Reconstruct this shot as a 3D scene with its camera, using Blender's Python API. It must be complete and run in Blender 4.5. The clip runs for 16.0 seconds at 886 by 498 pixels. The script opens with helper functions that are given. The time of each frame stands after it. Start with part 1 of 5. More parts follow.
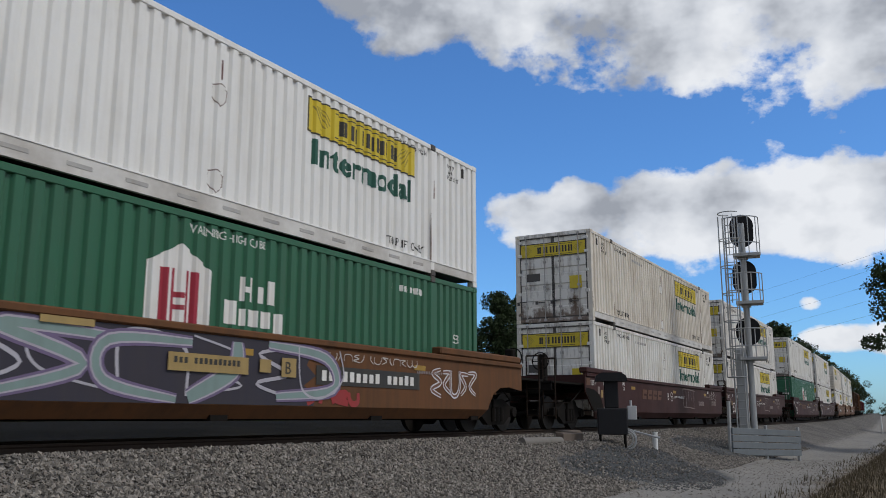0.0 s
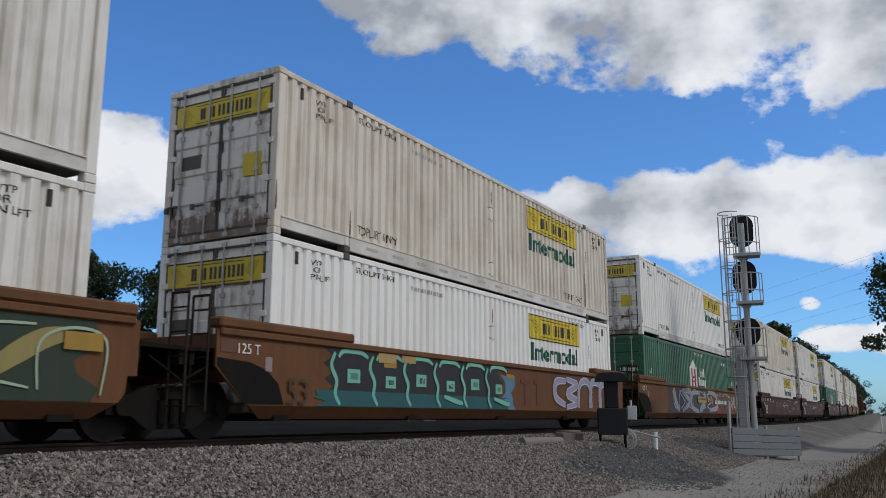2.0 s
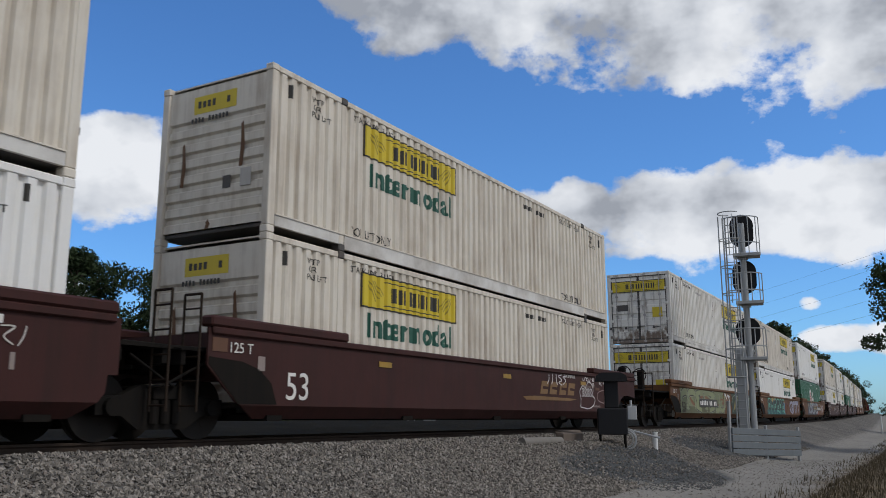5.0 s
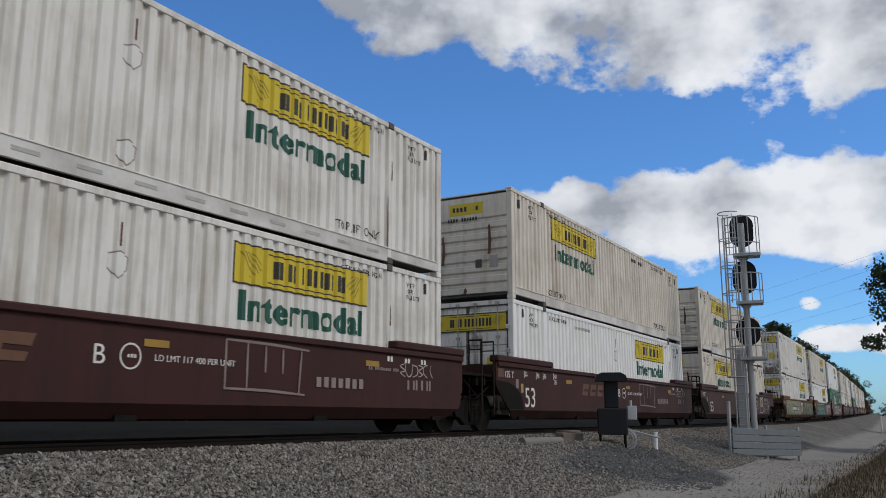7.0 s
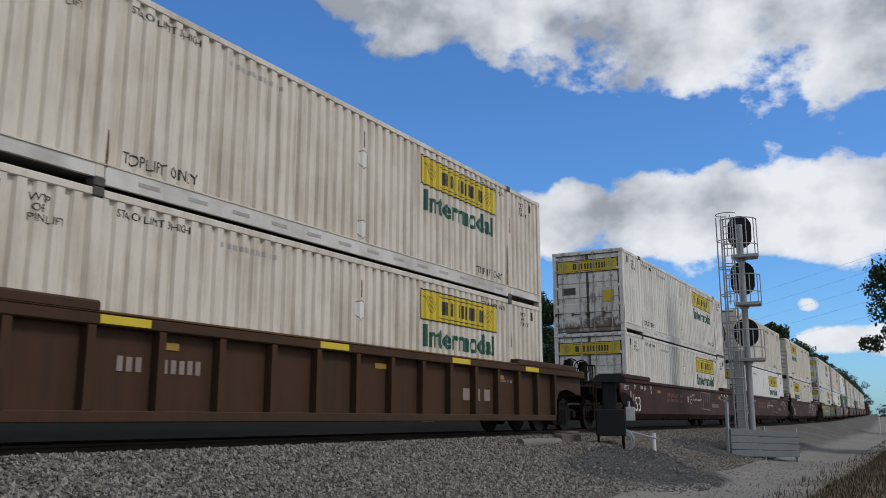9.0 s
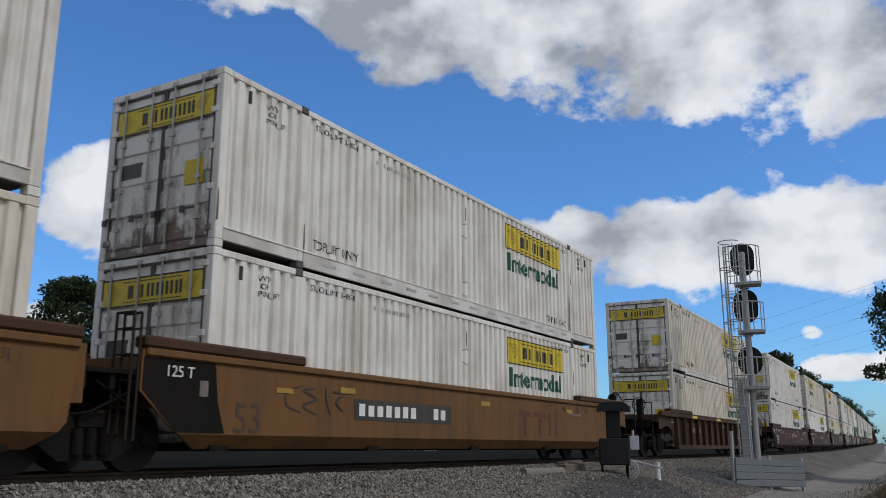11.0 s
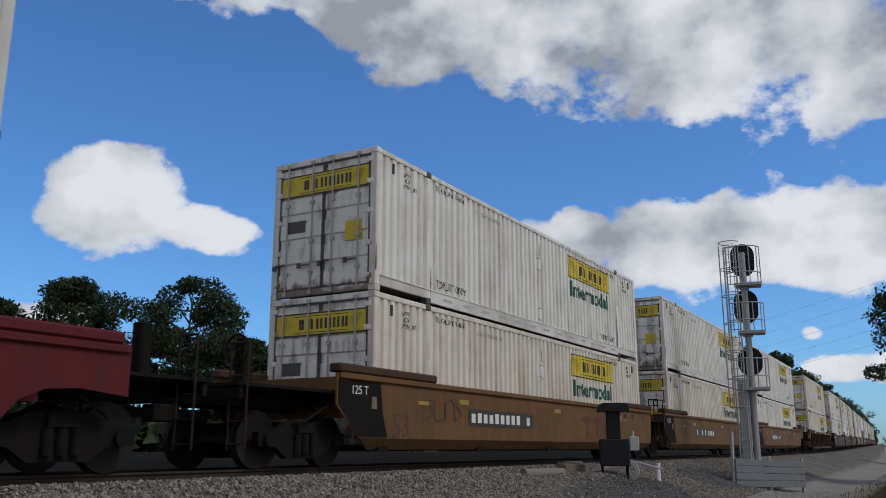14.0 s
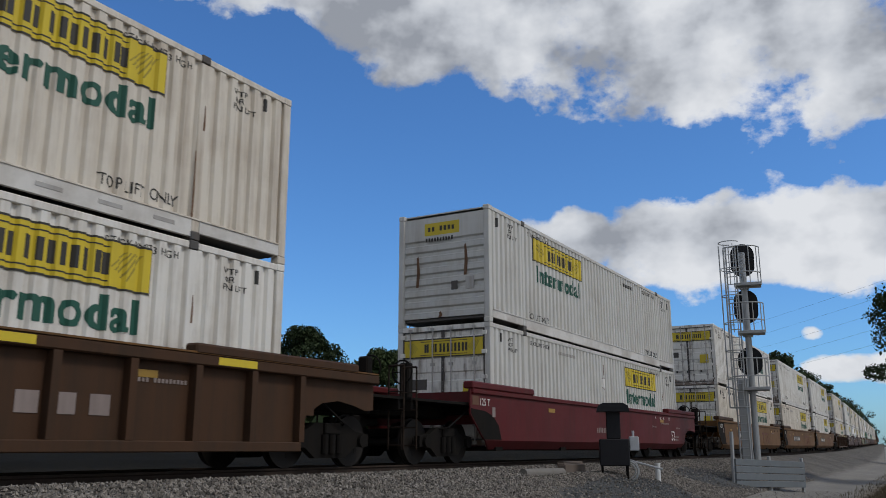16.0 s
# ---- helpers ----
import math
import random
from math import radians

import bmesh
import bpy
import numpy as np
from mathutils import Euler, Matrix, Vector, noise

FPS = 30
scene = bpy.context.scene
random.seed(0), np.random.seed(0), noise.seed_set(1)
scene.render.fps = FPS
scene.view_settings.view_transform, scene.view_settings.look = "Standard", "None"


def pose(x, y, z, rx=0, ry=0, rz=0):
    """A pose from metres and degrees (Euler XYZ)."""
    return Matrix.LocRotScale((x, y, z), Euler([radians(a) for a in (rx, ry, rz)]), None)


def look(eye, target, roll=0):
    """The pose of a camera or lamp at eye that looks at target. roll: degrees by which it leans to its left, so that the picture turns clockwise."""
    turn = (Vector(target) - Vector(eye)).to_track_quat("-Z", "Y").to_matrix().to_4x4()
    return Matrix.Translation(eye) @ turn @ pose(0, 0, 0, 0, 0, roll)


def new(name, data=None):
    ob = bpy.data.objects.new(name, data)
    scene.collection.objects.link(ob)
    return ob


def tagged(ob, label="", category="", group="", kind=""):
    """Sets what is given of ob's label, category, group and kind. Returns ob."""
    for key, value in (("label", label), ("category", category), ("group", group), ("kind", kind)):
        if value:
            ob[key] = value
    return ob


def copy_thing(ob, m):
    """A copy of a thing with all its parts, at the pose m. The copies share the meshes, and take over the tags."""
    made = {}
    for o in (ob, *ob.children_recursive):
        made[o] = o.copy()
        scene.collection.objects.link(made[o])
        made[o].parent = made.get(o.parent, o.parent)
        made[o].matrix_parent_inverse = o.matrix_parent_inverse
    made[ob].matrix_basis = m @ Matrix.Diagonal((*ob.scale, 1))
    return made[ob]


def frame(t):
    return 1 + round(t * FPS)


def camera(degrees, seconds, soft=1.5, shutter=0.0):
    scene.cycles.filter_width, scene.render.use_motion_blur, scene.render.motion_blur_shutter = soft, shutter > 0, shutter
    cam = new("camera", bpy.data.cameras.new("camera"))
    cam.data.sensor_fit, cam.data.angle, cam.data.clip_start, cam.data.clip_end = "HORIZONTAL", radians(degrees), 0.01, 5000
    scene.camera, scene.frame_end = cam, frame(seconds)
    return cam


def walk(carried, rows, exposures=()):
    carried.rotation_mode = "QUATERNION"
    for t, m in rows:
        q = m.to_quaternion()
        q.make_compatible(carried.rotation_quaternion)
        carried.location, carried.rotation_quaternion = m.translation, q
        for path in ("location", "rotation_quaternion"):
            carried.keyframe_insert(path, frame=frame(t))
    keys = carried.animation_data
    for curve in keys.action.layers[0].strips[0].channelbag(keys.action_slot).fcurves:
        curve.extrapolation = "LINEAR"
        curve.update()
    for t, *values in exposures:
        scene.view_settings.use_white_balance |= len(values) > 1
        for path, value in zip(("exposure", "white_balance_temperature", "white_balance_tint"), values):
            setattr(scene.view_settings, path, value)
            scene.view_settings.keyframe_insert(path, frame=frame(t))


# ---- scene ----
def aim(yaw, pitch, roll=0.0):
    eye = Vector((0, -10.565, 0.317))
    a, b = radians(yaw), radians(pitch)
    way = Vector((math.cos(b) * math.cos(a), math.cos(b) * math.sin(a), math.sin(b)))
    return look(eye, eye + way * 10, roll)


cam = camera(54.6, 16.0, soft=0.6, shutter=0.06)
walk(cam, [(0.0, aim(30.605, 11.129)), (8.3, aim(30.605, 11.129)), (9.0, aim(30.49, 11.20)),
           (9.2, aim(30.48, 11.24)), (11.2, aim(30.66, 13.10)), (16.0, aim(30.66, 13.10))],
     exposures=[(0.0, -0.15, 6250, 10), (9.2, -0.15, 6250, 10), (12.0, -0.22, 6250, 10), (14.0, -0.30, 6250, 10), (16.0, -0.30, 6250, 10)])

# ---- light ----
SUN_AZ, SUN_EL = radians(-82), radians(50)
sun = new("sun", bpy.data.lights.new("sun", "SUN"))
sun.data.energy, sun.data.angle, sun.data.color = 1.85, radians(14), (1.0, 0.945, 0.86)
sun_dir = Vector((math.cos(SUN_EL) * math.cos(SUN_AZ), math.cos(SUN_EL) * math.sin(SUN_AZ), math.sin(SUN_EL)))
sun.matrix_world = look((0, 0, 40), Vector((0, 0, 40)) - sun_dir)


class Nodes:
    """Short ways to make shader nodes."""

    def __init__(self, tree):
        self.tree = tree
        tree.nodes.clear()

    def make(self, kind, **inputs):
        n = self.tree.nodes.new(kind)
        for k, v in inputs.items():
            self.put(n.inputs[k.replace("_", " ")], v)
        return n

    def put(self, socket, v):
        if isinstance(v, bpy.types.NodeSocket):
            self.tree.links.new(v, socket)
        else:
            socket.default_value = v

    def math(self, op, a, b=0.0, clamp=False):
        n = self.tree.nodes.new("ShaderNodeMath")
        n.operation, n.use_clamp = op, clamp
        self.put(n.inputs[0], a)
        self.put(n.inputs[1], b)
        return n.outputs[0]

    def noise(self, vec, scale, detail=4.0, rough=0.55, distortion=0.0):
        n = self.make("ShaderNodeTexNoise", Scale=scale, Detail=detail, Roughness=rough, Distortion=distortion)
        if vec is not None:
            self.put(n.inputs["Vector"], vec)
        return n.outputs["Fac"]

    def ramp(self, fac, stops, mode="LINEAR"):
        n = self.tree.nodes.new("ShaderNodeValToRGB")
        n.color_ramp.interpolation = mode
        e = n.color_ramp.elements
        while len(e) < len(stops):
            e.new(0.5)
        for el, (p, c) in zip(e, stops):
            el.position = p
            el.color = (*c, 1) if len(c) == 3 else c
        self.put(n.inputs[0], fac)
        return n.outputs[0]

    def mix(self, fac, a, b, blend="MIX"):
        n = self.tree.nodes.new("ShaderNodeMix")
        n.data_type, n.blend_type = "RGBA", blend
        self.put(n.inputs[0], fac)
        for s, v in ((n.inputs[6], a), (n.inputs[7], b)):
            self.put(s, (*v, 1) if isinstance(v, tuple) and len(v) == 3 else v)
        return n.outputs[2]

    def mapped(self, vec, scale=(1, 1, 1), loc=(0, 0, 0)):
        n = self.make("ShaderNodeMapping")
        self.put(n.inputs["Vector"], vec)
        n.inputs["Scale"].default_value = scale
        n.inputs["Location"].default_value = loc
        return n.outputs[0]


def make_world():
    """Blue autumn sky with broken cumulus."""
    w = bpy.data.worlds.new("sky")
    scene.world = w
    w.use_nodes = True
    n = Nodes(w.node_tree)
    sky = n.make("ShaderNodeTexSky")
    sky.sky_type, sky.sun_disc = "NISHITA", False
    sky.sun_elevation, sky.sun_rotation = SUN_EL, math.pi / 2 - SUN_AZ
    sky.air_density, sky.dust_density, sky.ozone_density = 1.0, 0.6, 2.0
    d = n.make("ShaderNodeTexCoord").outputs["Generated"]
    sep = n.make("ShaderNodeSeparateXYZ", Vector=d)
    x, y, z = sep.outputs
    az = n.math("MULTIPLY", n.math("ARCTAN2", y, x), 180 / math.pi)
    el = n.math("MULTIPLY", n.math("ARCSINE", z), 180 / math.pi)
    comb = n.make("ShaderNodeCombineXYZ", X=az, Y=n.math("MULTIPLY", el, 1.35), Z=3.0)
    ang = comb.outputs[0]
    billow = n.noise(ang, 0.16, 6.0, 0.52, 0.15)
    fine = n.noise(ang, 0.55, 5.0, 0.6)
    # cloud masses: azimuth, elevation of base, half width, height
    field = None
    for a, e, wa, we, s in CLOUDS:
        da = n.math("DIVIDE", n.math("SUBTRACT", az, a), wa)
        de = n.math("DIVIDE", n.math("SUBTRACT", el, e), we)
        r = n.math("ADD", n.math("MULTIPLY", da, da), n.math("MULTIPLY", de, de))
        b = n.math("MULTIPLY", n.math("SUBTRACT", 1.0, r), s)
        field = b if field is None else n.math("MAXIMUM", field, b)
    elsewhere = n.math("MULTIPLY", n.math("SUBTRACT", n.noise(ang, 0.045, 3.0), 0.30), 3.0)
    far_off = n.math("MULTIPLY", n.math("SUBTRACT", n.math("ABSOLUTE", n.math("SUBTRACT", az, 31.0)), 36.0), 0.1, True)
    field = n.math("MAXIMUM", field, n.math("ADD", n.math("MULTIPLY", far_off, 1.4), n.math("SUBTRACT", elsewhere, 1.4)))
    edge = n.math("ADD", n.math("ADD", field, n.math("MULTIPLY", n.math("SUBTRACT", billow, 0.5), 3.4)),
                  n.math("MULTIPLY", n.math("SUBTRACT", fine, 0.5), 1.1))
    cover = n.ramp(edge, [(0.0, (0, 0, 0)), (0.13, (0.34, 0.34, 0.34)), (0.30, (0.84, 0.84, 0.84)), (0.52, (1, 1, 1))])
    shade = n.noise(n.mapped(ang, (1, 1, 1), (1.2, -2.2, 0)), 0.13, 5.0, 0.5)
    tone = n.ramp(n.math("ADD", shade, n.math("MULTIPLY", n.math("SUBTRACT", el, 14.0), -0.006)),
                  [(0.33, (0.37, 0.39, 0.43)), (0.44, (0.68, 0.70, 0.735)), (0.56, (0.92, 0.925, 0.935))])
    gain = n.mix(1.0, sky.outputs[0], (SKY_GAIN * 0.60, SKY_GAIN * 0.99, SKY_GAIN * 1.42), "MULTIPLY")
    col = n.mix(n.make("ShaderNodeSeparateColor", Color=cover).outputs[0], gain, tone)
    bg = n.make("ShaderNodeBackground", Color=col, Strength=1.0)
    out = n.make("ShaderNodeOutputWorld")
    w.node_tree.links.new(bg.outputs[0], out.inputs[0])


SKY_GAIN = 0.117
CLOUDS = [(30, 29.0, 13, 5.2, 1.1), (12, 27.0, 14, 6.5, 1.1), (45, 31.0, 10, 4.4, 1.05), (3.5, 22, 6, 4, 0.6),
          (14.0, 12.5, 8.0, 3.5, 1.3), (3.0, 12.6, 9.0, 3.5, 1.3), (22.8, 13.0, 5.6, 2.5, 1.2),
          (52.2, 15.0, 4.4, 3.5, 1.3), (46.6, 13.9, 3.9, 1.6, 1.1), (57.5, 7.5, 4, 1.3, 0.7),
          (7.4, 6.9, 0.62, 0.40, 0.5), (4.6, 4.7, 4.2, 0.8, 0.6), (-4.0, 6.5, 4, 1.5, 0.8), (36, 3.5, 9, 1.2, 0.3)]
make_world()


# ---- materials ----
def material(name):
    m = bpy.data.materials.new(name)
    m.use_nodes = True
    return m, Nodes(m.node_tree)


def finish(m, n, color, rough=0.6, metal=0.0, height=None, bump=0.1, distance=0.01, spec=None):
    p = n.make("ShaderNodeBsdfPrincipled", Roughness=rough, Metallic=metal)
    n.put(p.inputs["Base Color"], (*color, 1) if isinstance(color, tuple) else color)
    if spec is not None:
        p.inputs["Specular IOR Level"].default_value = spec
    if height is not None:
        b = n.make("ShaderNodeBump", Strength=bump, Distance=distance, Height=height)
        n.put(p.inputs["Normal"], b.outputs[0])
    o = n.make("ShaderNodeOutputMaterial")
    m.node_tree.links.new(p.outputs[0], o.inputs[0])
    return m


def paint(name, color, dirt=(0.10, 0.07, 0.05), amount=0.35, rough=0.5, streak=True, metal=0.0, span=(0.44, 0.74), spec=0.4):
    """Weathered paint with vertical streaks and blotches."""
    m, n = material(name)
    at = n.make("ShaderNodeTexCoord").outputs["Object"]
    rnd = n.make("ShaderNodeObjectInfo").outputs["Random"]
    off = n.make("ShaderNodeCombineXYZ", X=n.math("MULTIPLY", rnd, 37.0), Y=0.0, Z=n.math("MULTIPLY", rnd, 11.0)).outputs[0]
    v = n.make("ShaderNodeVectorMath")
    v.operation = "ADD"
    n.put(v.inputs[0], at)
    n.put(v.inputs[1], off)
    at = v.outputs[0]
    runs = n.noise(n.mapped(at, (5.0, 5.0, 0.35)), 1.0, 5.0, 0.65)
    blot = n.noise(at, 0.9, 6.0, 0.62)
    grit = n.noise(at, 26.0, 3.0, 0.6)
    f = n.math("ADD", n.math("MULTIPLY", runs, 0.6 if streak else 0.0), n.math("MULTIPLY", blot, 0.4 if streak else 1.0))
    f = n.ramp(f, [(span[0], (0, 0, 0)), (span[1], (1, 1, 1))])
    fac = n.math("MULTIPLY", n.make("ShaderNodeSeparateColor", Color=f).outputs[0], amount)
    pale = n.mix(n.math("MULTIPLY", grit, 0.22), color, tuple(min(1, c * 0.72) for c in color))
    col = n.mix(fac, pale, dirt)
    r = n.math("ADD", n.math("MULTIPLY", blot, 0.25), rough - 0.12)
    return finish(m, n, col, r, metal, n.math("ADD", grit, n.math("MULTIPLY", blot, 2.0)), 0.12, 0.004, spec)


def graffiti(name, ground, fill, shade, line, seed, scale=1.0):
    """Sprayed lettering-like swirls: filled bands with dark outlines over old paint."""
    m, n = material(name)
    at = n.make("ShaderNodeTexCoord").outputs["Object"]
    at = n.mapped(at, (scale, scale, scale), (seed * 3.7, seed * 1.3, seed * 5.1))
    wob = n.make("ShaderNodeTexNoise", Scale=1.1, Detail=1.5)
    n.put(wob.inputs["Vector"], at)
    bent = n.mix(0.48, at, wob.outputs["Color"])
    vor = n.make("ShaderNodeTexVoronoi", Scale=2.0)
    vor.voronoi_dimensions, vor.feature = "3D", "DISTANCE_TO_EDGE"
    n.put(vor.inputs["Vector"], n.mapped(bent, (1.0, 0.0, 0.75)))
    wave = n.make("ShaderNodeTexWave", Scale=0.9, Distortion=5.0, Detail=0.6)
    wave.bands_direction = "DIAGONAL"
    n.put(wave.inputs["Vector"], bent)
    inner = n.ramp(wave.outputs["Fac"], [(0.0, fill), (0.55, shade), (0.82, line), (0.9, fill)], "CONSTANT")
    rim = n.ramp(vor.outputs["Distance"], [(0.0, (0, 0, 0)), (0.025, (1, 1, 1)), (0.05, (0, 0, 0)), (0.075, (0.5, 0.5, 0.5))], "CONSTANT")
    r = n.make("ShaderNodeSeparateColor", Color=rim).outputs[0]
    col = n.mix(n.math("GREATER_THAN", r, 0.25), line, inner)
    col = n.mix(n.math("GREATER_THAN", r, 0.75), col, tuple(min(1, c * 1.5 + 0.12) for c in fill))
    keep = n.noise(n.mapped(at, (0.5, 0.5, 1.1)), 0.9, 2.0)
    k = n.ramp(keep, [(0.36, (0, 0, 0)), (0.39, (1, 1, 1))])
    old = n.noise(at, 7.0, 5.0, 0.7)
    col = n.mix(n.make("ShaderNodeSeparateColor", Color=k).outputs[0], ground, col)
    col = n.mix(n.math("MULTIPLY", old, 0.45), col, (0.10, 0.065, 0.045))
    return finish(m, n, col, 0.55, 0.0, old, 0.08, 0.004)


def ground_mat():
    """Ballast, service road, verge, scrub and dark stone, parted by ragged edges; 'across' is the way from the track."""
    m, n = material("ground_mix")
    at = n.make("ShaderNodeTexCoord").outputs["Object"]
    large, mid, fine = n.noise(at, 0.45, 6.0, 0.6), n.noise(at, 2.6, 5.0, 0.65), n.noise(at, 26.0, 4.0, 0.7)
    vor = n.make("ShaderNodeTexVoronoi", Scale=34.0)
    n.put(vor.inputs["Vector"], at)
    grain = n.make("ShaderNodeSeparateColor", Color=vor.outputs["Color"]).outputs[0]
    f = n.math("ADD", n.math("MULTIPLY", large, 0.4), n.math("ADD", n.math("MULTIPLY", fine, 0.4), n.math("MULTIPLY", grain, 0.2)))

    def stops(a, b, c):
        return n.ramp(f, [(0.3, a), (0.5, b), (0.7, c)])

    def field(name):
        k = n.make("ShaderNodeAttribute")
        k.attribute_name = name
        return k.outputs["Fac"]

    ragged_edge = n.math("ADD", n.math("MULTIPLY", n.math("SUBTRACT", large, 0.5), 1.6), n.math("MULTIPLY", n.math("SUBTRACT", mid, 0.5), 1.3))
    d = n.math("ADD", field("across"), ragged_edge)

    def step(lo, hi):
        return n.math("DIVIDE", n.math("SUBTRACT", d, lo), hi - lo, True)

    col = n.mix(step(-8.1, -7.5), stops((0.06, 0.048, 0.035), (0.13, 0.10, 0.066), (0.20, 0.165, 0.105)), stops((0.15, 0.141, 0.126), (0.215, 0.202, 0.18), (0.285, 0.267, 0.238)))
    col = n.mix(step(-5.3, -4.7), col, stops((0.045, 0.041, 0.037), (0.115, 0.106, 0.096), (0.20, 0.185, 0.165)))
    # far-side ballast and scrub, darkened in colour for the shade beneath the train
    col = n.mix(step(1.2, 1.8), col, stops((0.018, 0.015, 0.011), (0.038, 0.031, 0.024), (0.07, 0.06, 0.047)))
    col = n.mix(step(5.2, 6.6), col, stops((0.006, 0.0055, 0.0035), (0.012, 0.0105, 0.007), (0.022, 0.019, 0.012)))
    heap = n.math("ADD", field("heap"), n.math("MULTIPLY", ragged_edge, 0.45))
    col = n.mix(n.math("DIVIDE", heap, 0.3, True), col, stops((0.045, 0.047, 0.047), (0.078, 0.08, 0.08), (0.12, 0.122, 0.12)))
    return finish(m, n, col, 0.95, 0.0, n.math("ADD", fine, n.math("MULTIPLY", vor.outputs["Distance"], -0.6)), 0.4, 0.02, 0.05)


def stone_mat(name, lo, hi):
    m, n = material(name)
    rnd = n.make("ShaderNodeNewGeometry").outputs["Random Per Island"]
    at = n.make("ShaderNodeTexCoord").outputs["Object"]
    col = n.ramp(rnd, [(0.0, lo), (0.55, tuple((a + b) / 2 for a, b in zip(lo, hi))), (0.9, hi), (0.97, (0.20, 0.165, 0.14))])
    g = n.noise(at, 40.0, 4.0, 0.7)
    col = n.mix(n.math("MULTIPLY", g, 0.5), col, (0.09, 0.085, 0.08))
    return finish(m, n, col, 0.92, 0.0, g, 0.4, 0.006, 0.15)


def leaf_mat(name, lo, hi):
    m, n = material(name)
    rnd = n.make("ShaderNodeNewGeometry").outputs["Random Per Island"]
    at = n.make("ShaderNodeTexCoord").outputs["Object"]
    col = n.mix(n.noise(at, 0.6, 3.0), n.ramp(rnd, [(0.0, lo), (1.0, hi)]), hi)
    p = n.make("ShaderNodeBsdfPrincipled", Roughness=0.65)
    n.put(p.inputs["Base Color"], col)
    p.inputs["Specular IOR Level"].default_value = 0.12
    o = n.make("ShaderNodeOutputMaterial")
    m.node_tree.links.new(p.outputs[0], o.inputs[0])
    return m


WHITE = paint("container_white", (0.71, 0.685, 0.63), (0.27, 0.21, 0.14), 0.6, 0.5, span=(0.45, 0.66))
CREAM = paint("container_cream", (0.66, 0.605, 0.515), (0.26, 0.19, 0.125), 0.6, 0.55, span=(0.45, 0.66))
GREEN = paint("container_green", (0.022, 0.115, 0.055), (0.05, 0.06, 0.045), 0.35, 0.45)


def door_paint():
    """White doors with sooty runs and rust creeping up from the sill."""
    m, n = material("door_white")
    at = n.make("ShaderNodeTexCoord").outputs["Object"]
    rnd = n.make("ShaderNodeObjectInfo").outputs["Random"]
    off = n.make("ShaderNodeCombineXYZ", X=0.0, Y=n.math("MULTIPLY", rnd, 23.0), Z=n.math("MULTIPLY", rnd, 7.0)).outputs[0]
    v = n.make("ShaderNodeVectorMath")
    v.operation = "ADD"
    n.put(v.inputs[0], at)
    n.put(v.inputs[1], off)
    here = v.outputs[0]
    runs = n.noise(n.mapped(here, (4.5, 4.5, 0.5)), 1.0, 6.0, 0.7)
    blot = n.noise(here, 1.6, 6.0, 0.65)
    grit = n.noise(here, 30.0, 3.0, 0.6)
    z = n.make("ShaderNodeSeparateXYZ", Vector=at).outputs[2]
    soot = n.ramp(n.math("ADD", n.math("MULTIPLY", runs, 0.6), n.math("MULTIPLY", blot, 0.4)), [(0.50, (0, 0, 0)), (0.62, (0.8, 0.8, 0.8))])
    creep = n.math("ADD", n.math("MULTIPLY", blot, 0.9), n.math("MULTIPLY", runs, 0.5))
    creep = n.math("SUBTRACT", creep, n.math("MULTIPLY", z, n.math("ADD", 0.26, n.math("MULTIPLY", rnd, 0.4))))
    rust = n.ramp(creep, [(0.47, (0, 0, 0)), (0.60, (0.85, 0.85, 0.85))])
    col = n.mix(n.math("MULTIPLY", grit, 0.25), (0.74, 0.71, 0.65), (0.52, 0.49, 0.44))
    col = n.mix(n.make("ShaderNodeSeparateColor", Color=soot).outputs[0], col, (0.17, 0.135, 0.10))
    col = n.mix(n.make("ShaderNodeSeparateColor", Color=rust).outputs[0], col, (0.11, 0.062, 0.034))
    return finish(m, n, col, n.math("ADD", n.math("MULTIPLY", blot, 0.25), 0.45), 0.0, n.math("ADD", grit, blot), 0.15, 0.004, 0.35)


DOORW = door_paint()
FRESH = paint("container_fresh", (0.78, 0.765, 0.73), (0.32, 0.27, 0.20), 0.25, 0.5, span=(0.47, 0.70))
DULL = paint("container_dull", (0.56, 0.55, 0.515), (0.26, 0.21, 0.15), 0.45, 0.55, span=(0.45, 0.70))
RAILP = paint("rail_grimy", (0.64, 0.62, 0.58), (0.24, 0.20, 0.16), 0.6, 0.6, streak=False, span=(0.40, 0.66))
RIM = paint("frame_dark", (0.07, 0.065, 0.06), (0.12, 0.08, 0.05), 0.4, 0.6)
ROD = paint("rod_steel", (0.42, 0.40, 0.37), (0.12, 0.08, 0.05), 0.5, 0.45, metal=0.3)
YELLOW = paint("decal_yellow", (0.62, 0.47, 0.02), (0.30, 0.24, 0.05), 0.35, 0.5)
INK = paint("decal_black", (0.03, 0.028, 0.025), (0.12, 0.10, 0.06), 0.3, 0.55)
OLIVE = paint("decal_olive", (0.30, 0.24, 0.03), (0.2, 0.16, 0.04), 0.4, 0.55)
PINE = paint("decal_green", (0.012, 0.085, 0.055), (0.06, 0.1, 0.08), 0.25, 0.5)
LETTER = paint("decal_white", (0.72, 0.70, 0.66), (0.3, 0.25, 0.2), 0.35, 0.6)
CRIMSON = paint("decal_red", (0.32, 0.02, 0.04), (0.2, 0.08, 0.06), 0.3, 0.5)
